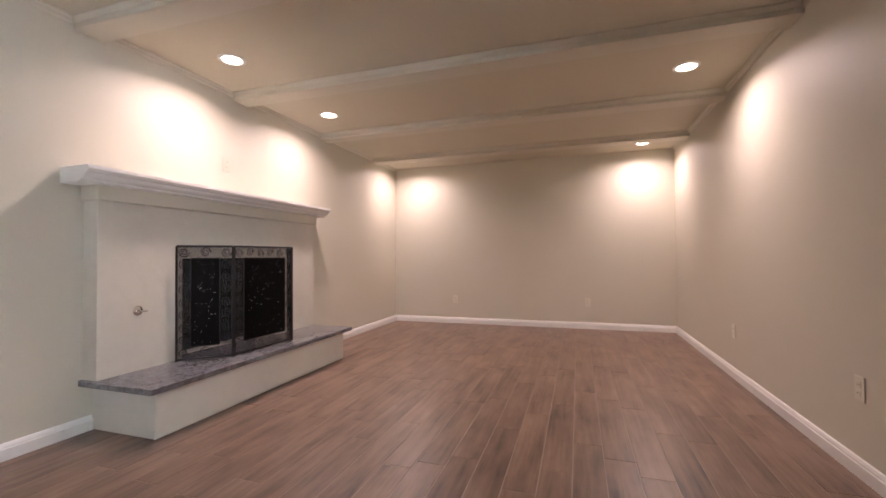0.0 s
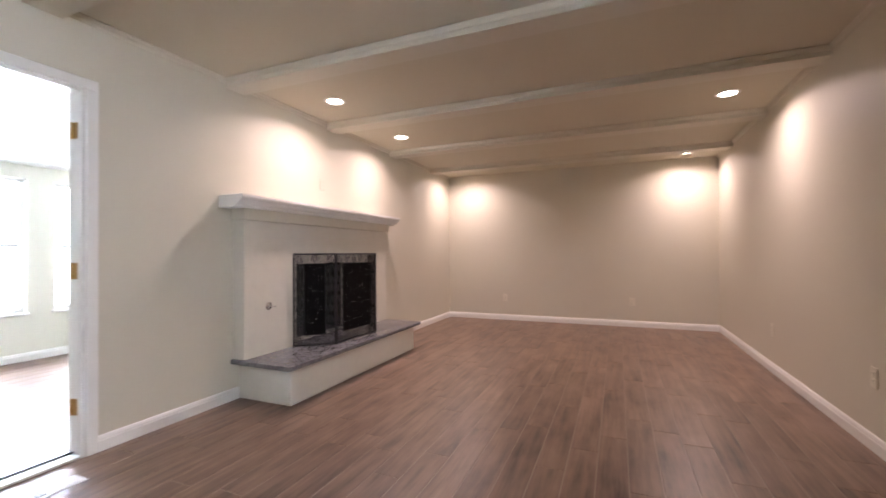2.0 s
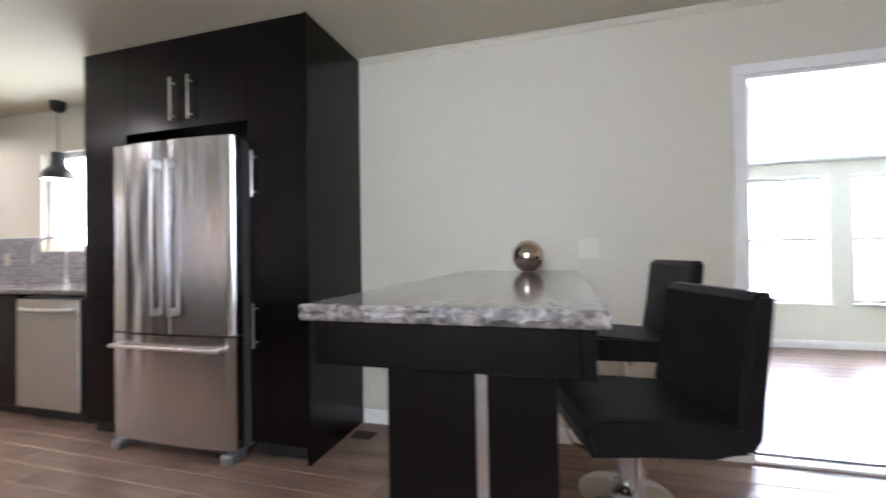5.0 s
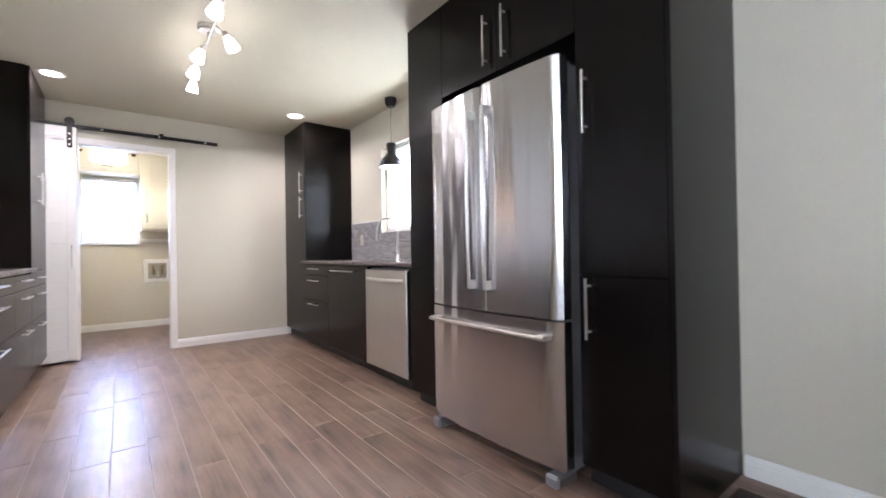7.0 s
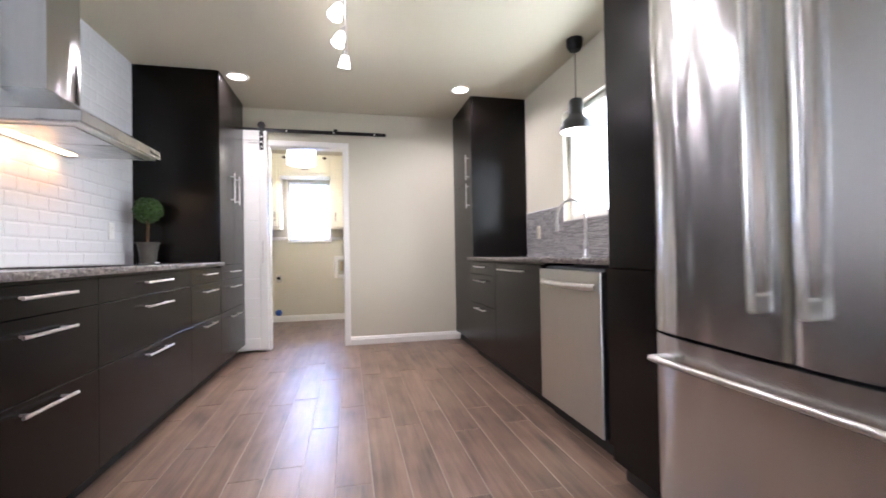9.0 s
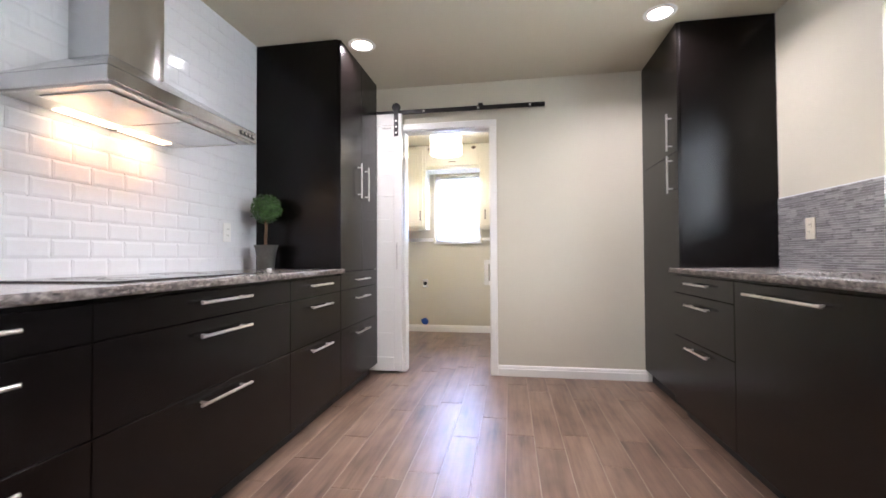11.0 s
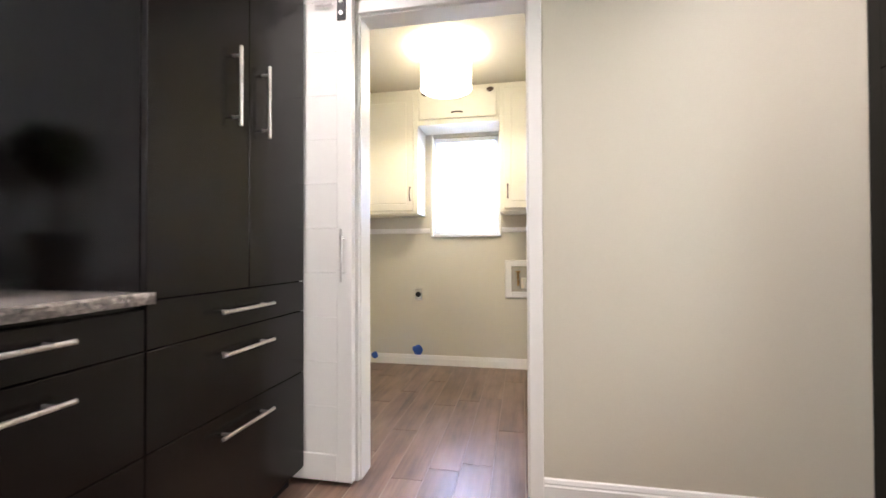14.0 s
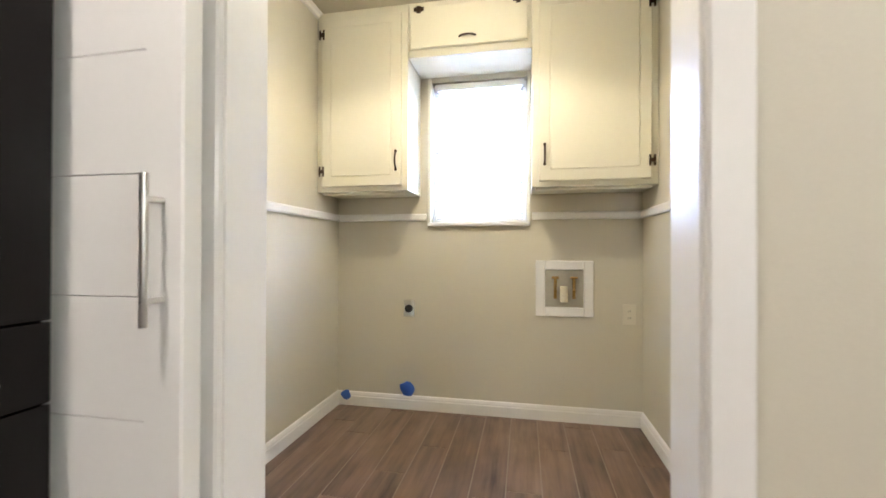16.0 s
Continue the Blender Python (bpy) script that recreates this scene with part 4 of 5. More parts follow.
lathe(bm, (fx, fy, 0.909), [(0.028, 0.0), (0.028, 0.008), (0.02, 0.014), (0.017, 0.05), (0.015, 0.10), (0.011, 0.12), (0.0, 0.12)], 20)
pts = [(fx, fy, 1.02), (fx, fy, 1.18)]
for k in range(1, 13):
    a = math.pi * k / 12
    pts.append((fx + 0.055 * (1 - math.cos(a)), fy - 0.095 * (1 - math.cos(a)), 1.18 + 0.125 * math.sin(a)))
pts.append((pts[-1][0], pts[-1][1], 1.15))
sweep(bm, pts, 0.011, 10)
rod(bm, pts[-1], (pts[-1][0], pts[-1][1], 1.09), 0.015, 14, 0.013)
part("spout", bm, M_STEEL2, fa)
bm = bmesh.new()
rod(bm, (fx + 0.012, fy + 0.02, 0.965), (fx + 0.03, fy + 0.075, 0.985), 0.008, 10)
part("lever", bm, M_STEEL2, fa)

# ------------------------------------------------------------ tall fridge surround and fridge
XC, Y0, Y1, Y2, Y3 = -1.54, -2.03, -2.41, -3.315, -3.675
fc = thing("fridge_surround", (-1.85, -2.83, 0), "tall black-brown cabinet wall built round the fridge", "cabinet")
part("side_panel", box(XA, Y0 - 0.019, 0.0, XC + 0.001, Y0, CL - 0.002, 0.001), M_DARK, fc)
part("tall_body", box(XA, Y1, 0.09, XC - 0.021, Y0 - 0.02, CL - 0.003), M_DARK, fc)
part("plinth", box(XA, Y1, 0, XC - 0.06, Y0 - 0.02, 0.09), M_KICK, fc)
front(fc, "door", XC, 1, Y1, Y0 - 0.019, 0.09, 0.87, ("z", 0.615, 0.86, -2.36))
front(fc, "door", XC, 1, Y1, Y0 - 0.019, 0.87, CL - 0.004, ("z", 1.445, 1.70, -2.36))
part("tall_body", box(XA, Y3, 0.09, XC - 0.021, Y2, CL - 0.003), M_DARK, fc)
part("plinth", box(XA, Y3, 0, XC - 0.06, Y2, 0.09), M_KICK, fc)
front(fc, "door", XC, 1, Y3, Y2, 0.09, 0.87)
front(fc, "door", XC, 1, Y3, Y2, 0.87, CL - 0.004)
part("bridge_body", box(XA, Y2, 1.885, XC - 0.021, Y1, CL - 0.003), M_DARK, fc)
front(fc, "door", XC, 1, (Y1 + Y2) / 2, Y1, 1.88, CL - 0.004, ("z", 1.925, 2.18, -2.80))
front(fc, "door", XC, 1, Y2, (Y1 + Y2) / 2, 1.88, CL - 0.004, ("z", 1.925, 2.18, -2.93))

fr = thing("refrigerator", (-1.75, -2.865, 0), "stainless-steel french-door refrigerator with bottom freezer", "refrigerator")
FY0, FY1, FXF = -3.312, -2.428, -1.435
part("cabinet_body", box(XA + 0.03, FY0 + 0.008, 0.05, -1.52, FY1 - 0.008, 1.765, 0.006), M_FSIDE, fr, "grey painted fridge side")


def bowed(y0, y1, z0, z1, bow, yc=None, half=None):
    """A door with a gently bowed front and rounded vertical edges."""
    bm = bmesh.new()
    n = 14
    yc, half = (y0 + y1) / 2 if yc is None else yc, (y1 - y0) / 2 if half is None else half
    prof = [(-1.512, y0), (-1.46, y0)]
    for k in range(n + 1):
        y = y0 + (y1 - y0) * k / n
        edge = min((y - y0), (y1 - y)) / 0.012
        rnd = 0.012 * (1 - math.sqrt(max(0, 1 - (1 - min(edge, 1)) ** 2)))
        prof.append((FXF + bow * (1 - ((y - yc) / half) ** 2) - rnd - 0.012, y))
    prof += [(-1.46, y1), (-1.512, y1)]
    prism(bm, (0, 0, z0), (0, 0, z1), prof, (1, 0, 0), (0, 1, 0))
    return bm


fm = (FY0 + FY1) / 2
dl = part("fridge_door", bowed(FY0, fm - 0.0025, 0.690, 1.78, 0.028, fm, 0.442), M_STEEL, fr)
dr_ = part("fridge_door", bowed(fm + 0.0025, FY1, 0.690, 1.78, 0.028, fm, 0.442), M_STEEL, fr)
fz = part("freezer_drawer", bowed(FY0, FY1, 0.075, 0.680, 0.028), M_STEEL, fr)
for d, y in ((dl, fm - 0.055), (dr_, fm + 0.055)):
    hb = bmesh.new()
    xh = FXF + 0.050
    pts = [(xh + 0.006 * math.sin(math.pi * k / 10), y, 0.80 + 0.86 * k / 10) for k in range(11)]
    sweep(hb, pts, 0.0088, 12)
    for z in (0.815, 1.645):
        bx(hb, FXF + 0.005, y - 0.011, z - 0.022, xh + 0.004, y + 0.011, z + 0.022, 0.004)
    part("handle", hb, M_STEEL2, d)
hb = bmesh.new()
pts = [(FXF + 0.044, FY0 + 0.05 + 0.784 * k / 10, 0.615) for k in range(11)]
sweep(hb, pts, 0.0088, 12)
for y in (FY0 + 0.075, FY1 - 0.075):
    bx(hb, FXF - 0.012, y - 0.022, 0.604, FXF + 0.048, y + 0.022, 0.626, 0.004)
part("handle", hb, M_STEEL2, fz)
for y in (FY0 + 0.05, FY1 - 0.05):
    bx_ = box(-1.56, y - 0.03, 1.765, -1.45, y + 0.03, 1.782, 0.005)
    part("hinge_cover", bx_, M_FSIDE, fr)
    part("foot", box(-1.56, y - 0.035, 0.0, -1.42, y + 0.035, 0.055, 0.012), M_FSIDE, fr)
part("base_grille", box(-1.60, FY0 + 0.09, 0.02, -1.50, FY1 - 0.09, 0.07, 0.004), M_KICK, fr)

# ------------------------------------------------------------ breakfast bar and stools
BZ = 1.008
ba = thing("breakfast_bar", (-1.3, -0.96, 0), "black-brown breakfast bar with a rough-edged granite top", "bar counter")
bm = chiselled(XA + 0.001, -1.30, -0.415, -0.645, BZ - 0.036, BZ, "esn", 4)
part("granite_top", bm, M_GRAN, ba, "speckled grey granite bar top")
for a, b in ((-1.27, -1.24), (-0.70, -0.67)):
    part("apron", box(XA + 0.001, a, BZ - 0.135, -0.43, b, BZ - 0.037, 0.002), M_DARK, ba)
part("apron", box(-0.455, -1.24, BZ - 0.135, -0.43, -0.70, BZ - 0.037, 0.002), M_DARK, ba)
part("leg_panel", box(-0.56, -1.125, 0, -0.50, -0.918, BZ - 0.037, 0.002), M_DARK, ba)
part("leg_panel", box(-0.56, -0.892, 0, -0.50, -0.745, BZ - 0.037, 0.002), M_DARK, ba)
part("metal_strip", box(-0.55, -0.918, 0, -0.508, -0.892, BZ - 0.136), M_STEEL2, ba, "brushed metal strip")
part("wall_cleat", box(XA + 0.001, -1.24, BZ - 0.135, XA + 0.04, -0.685, BZ - 0.037), M_DARK, ba)


def stool(h):
    """A swivel bar stool at the origin that faces -y; h is the height of its seat."""
    s = thing("bar_stool", (0, 0, 0), "black leatherette swivel bar stool on a chrome column", "bar stool", "bar stools")
    part("base", lathe(bmesh.new(), (0, 0, 0), [(0.205, 0.0), (0.205, 0.008), (0.19, 0.016), (0.10, 0.03), (0.05, 0.045), (0.035, 0.06), (0.0, 0.06)], 48), M_CHROME, s)
    bm = lathe(bmesh.new(), (0, 0, 0), [(0.030, 0.055), (0.030, 0.36), (0.026, 0.365), (0.019, 0.37), (0.019, h - 0.11), (0.0, h - 0.11)], 24)
    part("column", bm, M_CHROME, s)
    fr_ = bmesh.new()
    pts = [(0.028, -0.02, 0.27), (0.15, -0.10, 0.27), (0.165, -0.20, 0.27), (0.10, -0.245, 0.27), (0.0, -0.255, 0.27), (-0.10, -0.245, 0.27), (-0.165, -0.20, 0.27), (-0.15, -0.10, 0.27), (-0.028, -0.02, 0.27)]
    sweep(fr_, pts, 0.010, 8)
    part("footrest", fr_, M_CHROME, s)
    bm = lathe(bmesh.new(), (0, 0, h - 0.13), [(0.03, 0.0), (0.09, 0.02), (0.09, 0.035), (0.0, 0.035)], 24)
    rod(bm, (0.02, 0, h - 0.12), (0.17, -0.02, h - 0.13), 0.005, 8)
    part("swivel_plate", bm, M_CHROME, s)
    # seat and back: one padded L in profile
    bm = bmesh.new()
    prof = [(-0.205, h - 0.105), (-0.225, h - 0.045), (-0.21, h - 0.012), (-0.17, h), (0.05, h - 0.022), (0.175, h - 0.03)]
    low = [(0.21, h - 0.085), (0.19, h - 0.105), (0.10, h - 0.11)]
    prism(bm, (-0.21, 0, 0), (0.21, 0, 0), prof + low, (0, 1, 0), (0, 0, 1))
    bmesh.ops.bevel(bm, geom=[e for e in bm.edges if abs(e.verts[0].co.x - e.verts[1].co.x) < 1e-5], offset=0.012, segments=2, affect="EDGES")
    part("seat", bm, M_LEATHER, s)
    bm = bmesh.new()
    bk = [(0.162, h - 0.085), (0.205, h - 0.10), (0.228, h - 0.07), (0.265, h + 0.285), (0.255, h + 0.305), (0.225, h + 0.305), (0.205, h + 0.285), (0.165, h - 0.02)]
    prism(bm, (-0.212, 0, 0), (0.212, 0, 0), bk, (0, 1, 0), (0, 0, 1))
    bmesh.ops.bevel(bm, geom=[e for e in bm.edges if abs(e.verts[0].co.x - e.verts[1].co.x) < 1e-5], offset=0.012, segments=2, affect="EDGES")
    part("backrest", bm, M_LEATHER, s)
    return s


s1 = stool(0.70)
s1.matrix_world = pose(-0.97, -0.525, 0, 0, 0, 16)
s2 = stool(0.765)
s2.matrix_world = pose(-1.68, -0.47, 0, 0, 0, 10)

M_MERC = plain("mercury_glass", (0.55, 0.46, 0.39), 0.07, 1.0, var=0.15, big=12, fine=60, bump=0.03)
single("mirror_ball", lathe(bmesh.new(), (-1.98, -0.915, BZ + 0.001), [(0.0, 0.0), (0.035, 0.003)] + [(0.088 * math.sin(a), 0.088 - 0.088 * math.cos(a)) for a in [0.45 + 0.12 * k for k in range(22)]] + [(0.0, 0.176)], 40), M_MERC, (-1.98, -0.915, BZ), "mirrored amber glass ball standing on the bar", "ornament")


# ------------------------------------------------------------ outlets, switches, vents
def plate(name, p, n, w, hgt, slots, label, cat, m=None):
    """A cover plate on a wall at p, facing n, with dark slots or a rocker."""
    n = Vector(n)
    t = Vector((-n.y, n.x, 0))
    o = thing(name, p, label, cat, name + "s")
    p = Vector(p)

    def slab(u0, u1, v0, v1, d0, d1, b=0.0):
        c = [p + t * u0 + n * d0, p + t * u1 + n * d1]
        lo_, hi_ = [min(c[0][i], c[1][i]) for i in range(3)], [max(c[0][i], c[1][i]) for i in range(3)]
        return box(lo_[0], lo_[1], p.z + v0, hi_[0], hi_[1], p.z + v1, b)
    part("cover_plate", slab(-w / 2, w / 2, -hgt / 2, hgt / 2, 0, 0.006, 0.002), m or M_IVORY, o)
    for kind, u, v in slots:
        if kind == "socket":
            part("socket", slab(u - 0.016, u + 0.016, v - 0.014, v + 0.014, 0.006, 0.0085, 0.001), m or M_IVORY, o)
            for du in (-0.006, 0.006):
                part("slot", slab(u + du - 0.0012, u + du + 0.0012, v - 0.004, v + 0.005, 0.0085, 0.0088), M_KICK, o)
        else:
            part("rocker", slab(u - 0.008, u + 0.008, v - 0.018, v + 0.018, 0.006, 0.011, 0.002), m or M_IVORY, o)
    return o


SOC = [("socket", 0, 0.02), ("socket", 0, -0.02)]
plate("wall_outlet", (-1.16, YF, 0.365), (0, -1, 0), 0.07, 0.115, SOC, "ivory duplex wall outlet", "outlet")
plate("wall_outlet", (0.76, YF, 0.365), (0, -1, 0), 0.07, 0.115, SOC, "ivory duplex wall outlet", "outlet")
plate("wall_outlet", (XR, 4.41, 0.385), (-1, 0, 0), 0.07, 0.115, SOC, "ivory duplex wall outlet", "outlet")
plate("wall_outlet", (XR, 2.79, 0.405), (-1, 0, 0), 0.07, 0.115, SOC, "ivory duplex wall outlet", "outlet")
plate("wall_outlet", (XA, 3.117, 1.80), (1, 0, 0), 0.07, 0.115, SOC, "painted-over outlet above the mantel", "outlet", M_WALL)
plate("wall_outlet", (XW + 0.012, -5.67, 1.125), (1, 0, 0), 0.07, 0.115, SOC, "ivory duplex outlet on the mosaic splashback", "outlet")
plate("wall_outlet", (XK - 0.010, -5.48, 1.142), (-1, 0, 0), 0.07, 0.115, SOC, "white duplex outlet on the tiled wall", "outlet", M_WHITE)
plate("wall_outlet", (-0.799, YL, 0.636), (0, 1, 0), 0.07, 0.115, SOC, "ivory duplex outlet in the laundry", "outlet")
plate("light_switch", (XA, -0.58, 1.135), (1, 0, 0), 0.115, 0.115, [("rocker", -0.023, 0), ("rocker", 0.023, 0)], "ivory double light switch", "switch")
d_ = thing("dryer_outlet", (0.501, YL, 0.633), "steel dryer socket plate with a black round outlet", "outlet")
part("cover_plate", box(0.465, YL, 0.580, 0.537, YL + 0.008, 0.686, 0.003), M_CHROME, d_)
part("socket", lathe(bmesh.new(), (0.501, YL + 0.008, 0.633), [(0.024, 0.0), (0.024, 0.010), (0.020, 0.012), (0.0, 0.012)], 24, "y"), M_KICK, d_)

fv = thing("floor_vent", (-1.91, 0.84, 0), "white steel floor register with dark louvres", "vent")
part("frame", box(-1.965, 0.70, 0.0, -1.855, 0.985, 0.004, 0.002), M_WHITE, fv)
for k in range(2):
    ya = 0.722 + k * 0.124
    part("grille_opening", box(-1.945, ya, 0.004, -1.875, ya + 0.114, 0.0052), M_KICK if k == 0 else M_WHITE, fv)
    for j in range(6):
        y = ya + 0.012 + j * 0.018
        part("louvre", box(-1.945, y, 0.0052, -1.875, y + 0.004, 0.0075), M_FSIDE if k == 0 else M_WHITE, fv)

fv2 = thing("floor_vent", (-1.95, -1.935, 0), "dark bronze floor register beside the tall cabinet", "vent")
part("frame", box(-2.01, -2.005, 0.0, -1.90, -1.865, 0.004, 0.002), M_BRONZE, fv2)
part("grille_opening", box(-1.995, -1.99, 0.004, -1.915, -1.88, 0.0052), M_KICK, fv2)
for j in range(5):
    part("louvre", box(-1.995, -1.982 + j * 0.021, 0.0052, -1.915, -1.978 + j * 0.021, 0.0075), M_BRONZE, fv2)

# ------------------------------------------------------------ topiary
tx, ty = 0.955, -5.655
tp = thing("topiary_plant", (tx, ty, 0.909), "small ball topiary in a grey zinc pot on the worktop", "plant")
part("pot", lathe(bmesh.new(), (tx, ty, 0.911), [(0.0, 0.0), (0.048, 0.0), (0.050, 0.006), (0.053, 0.02), (0.057, 0.08), (0.068, 0.138), (0.074, 0.148), (0.074, 0.156), (0.068, 0.156), (0.062, 0.135), (0.0, 0.13)], 32), M_POT, tp)
part("moss", lathe(bmesh.new(), (tx, ty, 1.043), [(0.060, 0.0), (0.052, 0.012), (0.03, 0.022), (0.0, 0.024)], 20), M_LEAF, tp)
bm = bmesh.new()
sweep(bm, [(tx, ty, 1.05), (tx + 0.004, ty, 1.11), (tx - 0.003, ty + 0.003, 1.17), (tx, ty, 1.26)], 0.009, 8)
sweep(bm, [(tx + 0.008, ty + 0.006, 1.05), (tx - 0.006, ty + 0.004, 1.12), (tx + 0.005, ty - 0.004, 1.19), (tx, ty, 1.27)], 0.006, 7)
part("stem", bm, M_BARK, tp)
bm = bmesh.new()
rng = random.Random(5)
cc = Vector((tx, ty, 1.305))
for k in range(1000):
    z = 2 * (k + 0.5) / 1000 - 1
    a = k * 2.39996
    d = Vector((math.sqrt(1 - z * z) * math.cos(a), math.sqrt(1 - z * z) * math.sin(a), z))
    p = cc + d * (0.092 * rng.uniform(0.70, 1.08) * (1 + 0.10 * noise.noise(d * 3.1)))
    t1 = d.orthogonal().normalized()
    t1 = (t1 + d.cross(t1) * rng.uniform(-2, 2) + d * rng.uniform(-0.2, 0.9)).normalized()
    t2 = t1.cross((d + Vector((rng.uniform(-0.6, 0.6), rng.uniform(-0.6, 0.6), rng.uniform(-0.6, 0.6)))).normalized()).normalized()
    l, w = rng.uniform(0.016, 0.028), rng.uniform(0.006, 0.011)
    n3 = t1.cross(t2)
    vs = [bm.verts.new(v) for v in (p - t1 * l * 0.5, p + t2 * w + n3 * 0.002, p + t1 * l * 0.6, p - t2 * w + n3 * 0.002)]
    bm.faces.new(vs)
cr_ = part("crown", bm, M_LEAF, tp)
part("crown_core", lathe(bmesh.new(), (tx, ty, 1.305), [(0.0, -0.06)] + [(0.06 * math.sin(a), -0.06 * math.cos(a)) for a in [0.3 + 0.25 * k for k in range(11)]] + [(0.0, 0.06)], 16), M_LEAF, tp)
# highlight at the foot of the pot, built as a small white disc
single("pot_foot_highlight", lathe(bmesh.new(), (0.835, -5.50, 0.909), [(0.013, 0.0), (0.014, 0.003), (0.014, 0.009), (0.012, 0.012), (0.0, 0.012)], 24), M_WHITE, (0.835, -5.50, 0.909), "small round white disc that stands in for the highlight on the pot's foot", "cap")


# ------------------------------------------------------------ laundry
def raised_door(cab, x0, x1, z0, z1, y, hinge_left, horizontal=False):
    d = part("door", box(x0, y, z0, x1, y + 0.02, z1, 0.004), M_CREAM, cab)
    if not horizontal:
        bm = bmesh.new()
        m = 0.055
        bx(bm, x0 + m, y + 0.014, z0 + m, x1 - m, y + 0.024, z1 - m, 0.008)
        part("raised_panel", bm, M_CREAM, d)
    h = bmesh.new()
    if horizontal:
        cx, z = (x0 + x1) / 2, z0 + 0.045
        sweep(h, [(cx - 0.045, y + 0.02, z), (cx - 0.03, y + 0.036, z), (cx, y + 0.042, z), (cx + 0.03, y + 0.036, z), (cx + 0.045, y + 0.02, z)], 0.005, 8)
        hs = [(x0 + 0.05, z1 - 0.02), (x1 - 0.05, z1 - 0.02)]
    else:
        hx_ = x0 + 0.03 if hinge_left else x1 - 0.03
        z = z0 + 0.14
        sweep(h, [(hx_, y + 0.02, z - 0.045), (hx_, y + 0.036, z - 0.03), (hx_, y + 0.042, z), (hx_, y + 0.036, z + 0.03), (hx_, y + 0.02, z + 0.045)], 0.005, 8)
        for dz in (-0.052, 0.052):
            lathe(h, (hx_, y + 0.02, z + dz), [(0.008, 0.0), (0.008, 0.003), (0.0, 0.003)], 10, "y")
        e = x1 if hinge_left else x0
        hs = [(e, z0 + 0.09), (e, z1 - 0.09)]
    part("handle", h, M_BRONZE, d, "bronze bow handle")
    for hx_, hz in hs:
        b = bmesh.new()
        if horizontal:
            bx(b, hx_ - 0.028, y + 0.02, hz - 0.004, hx_ + 0.028, y + 0.024, hz + 0.018)
            bx(b, hx_ - 0.012, y + 0.02, hz - 0.014, hx_ + 0.012, y + 0.026, hz + 0.024)
        else:
            bx(b, hx_ - 0.016, y + 0.02, hz - 0.028, hx_ - 0.006, y + 0.023, hz + 0.028)
            bx(b, hx_ + 0.006, y + 0.02, hz - 0.028, hx_ + 0.016, y + 0.023, hz + 0.028)
            bx(b, hx_ - 0.006, y + 0.02, hz - 0.010, hx_ + 0.006, y + 0.025, hz + 0.010)
        part("hinge", b, M_BRONZE, d, "bronze H hinge")
    return d


yd = -8.285
for x0, x1, left in ((0.43, XL1 - 0.002, True), (XL0 + 0.002, -0.25, False)):
    lc = thing("laundry_wall_cabinet", ((x0 + x1) / 2, YL, 1.335), "cream painted wall cabinet with a raised-panel door", "cabinet", "laundry cabinets")
    part("body", box(x0, YL + 0.001, 1.335, x1, yd, CD - 0.002, 0.002), M_CREAM, lc)
    part("bottom_rail", box(x0 + 0.02, yd - 0.05, 1.320, x1 - 0.02, yd - 0.03, 1.335, 0.003), M_CREAM, lc)
    raised_door(lc, x0 + 0.035, x1 - 0.035, 1.362, 2.335, yd, left)
lc = thing("laundry_bridge_cabinet", (0.09, YL, 2.075), "cream painted bridge cabinet over the laundry window", "cabinet", "laundry cabinets")
part("body", box(-0.248, YL + 0.001, 2.075, 0.428, yd, CD - 0.002, 0.002), M_CREAM, lc)
raised_door(lc, -0.228, 0.415, 2.116, 2.345, yd, True, True)
wt = thing("window_trim", (0.06, YL, LW[2]), "cream painted trim boards round the laundry window", "trim", "", "structure")
part("board", box(LW[1] + 0.002, YL, LW[2] - 0.02, LW[1] + 0.022, YL + 0.018, 2.069, 0.003), M_CREAM, wt)
part("board", box(LW[0] - 0.022, YL, LW[2] - 0.02, LW[0] - 0.002, YL + 0.018, 2.069, 0.003), M_CREAM, wt)
wb = thing("washer_supply_box", (-0.441, YL, 0.78), "white framed washing-machine supply box with brass valves", "supply box")
bm = bmesh.new()
x0, x1, z0, z1 = -0.605, -0.278, 0.614, 0.942
for a, b, c_, d_ in ((x0, x0 + 0.055, z0, z1), (x1 - 0.055, x1, z0, z1), (x0 + 0.055, x1 - 0.055, z0, z0 + 0.055), (x0 + 0.055, x1 - 0.055, z1 - 0.055, z1)):
    bx(bm, a, YL, c_, b, YL + 0.016, d_, 0.005)
part("frame", bm, M_TRIM, wb)
M_RECESS = plain("recess_plastic", (0.42, 0.40, 0.33), 0.6)
part("recess", box(x0 + 0.054, YL + 0.001, z0 + 0.054, x1 - 0.054, YL + 0.003, z1 - 0.054), M_RECESS, wb)
for x in (-0.495, -0.39):
    v_ = bmesh.new()
    rod(v_, (x, YL + 0.018, 0.72), (x, YL + 0.018, 0.845), 0.009, 10)
    rod(v_, (x - 0.02, YL + 0.02, 0.842), (x + 0.02, YL + 0.02, 0.842), 0.007, 8)
    rod(v_, (x, YL + 0.018, 0.78), (x, YL + 0.045, 0.765), 0.008, 10)
    part("valve", v_, M_BRASS, wb, "tarnished brass valve")
part("drain", rod(bmesh.new(), (-0.44, YL + 0.014, 0.70), (-0.44, YL + 0.014, 0.79), 0.022, 16), M_IVORY, wb)


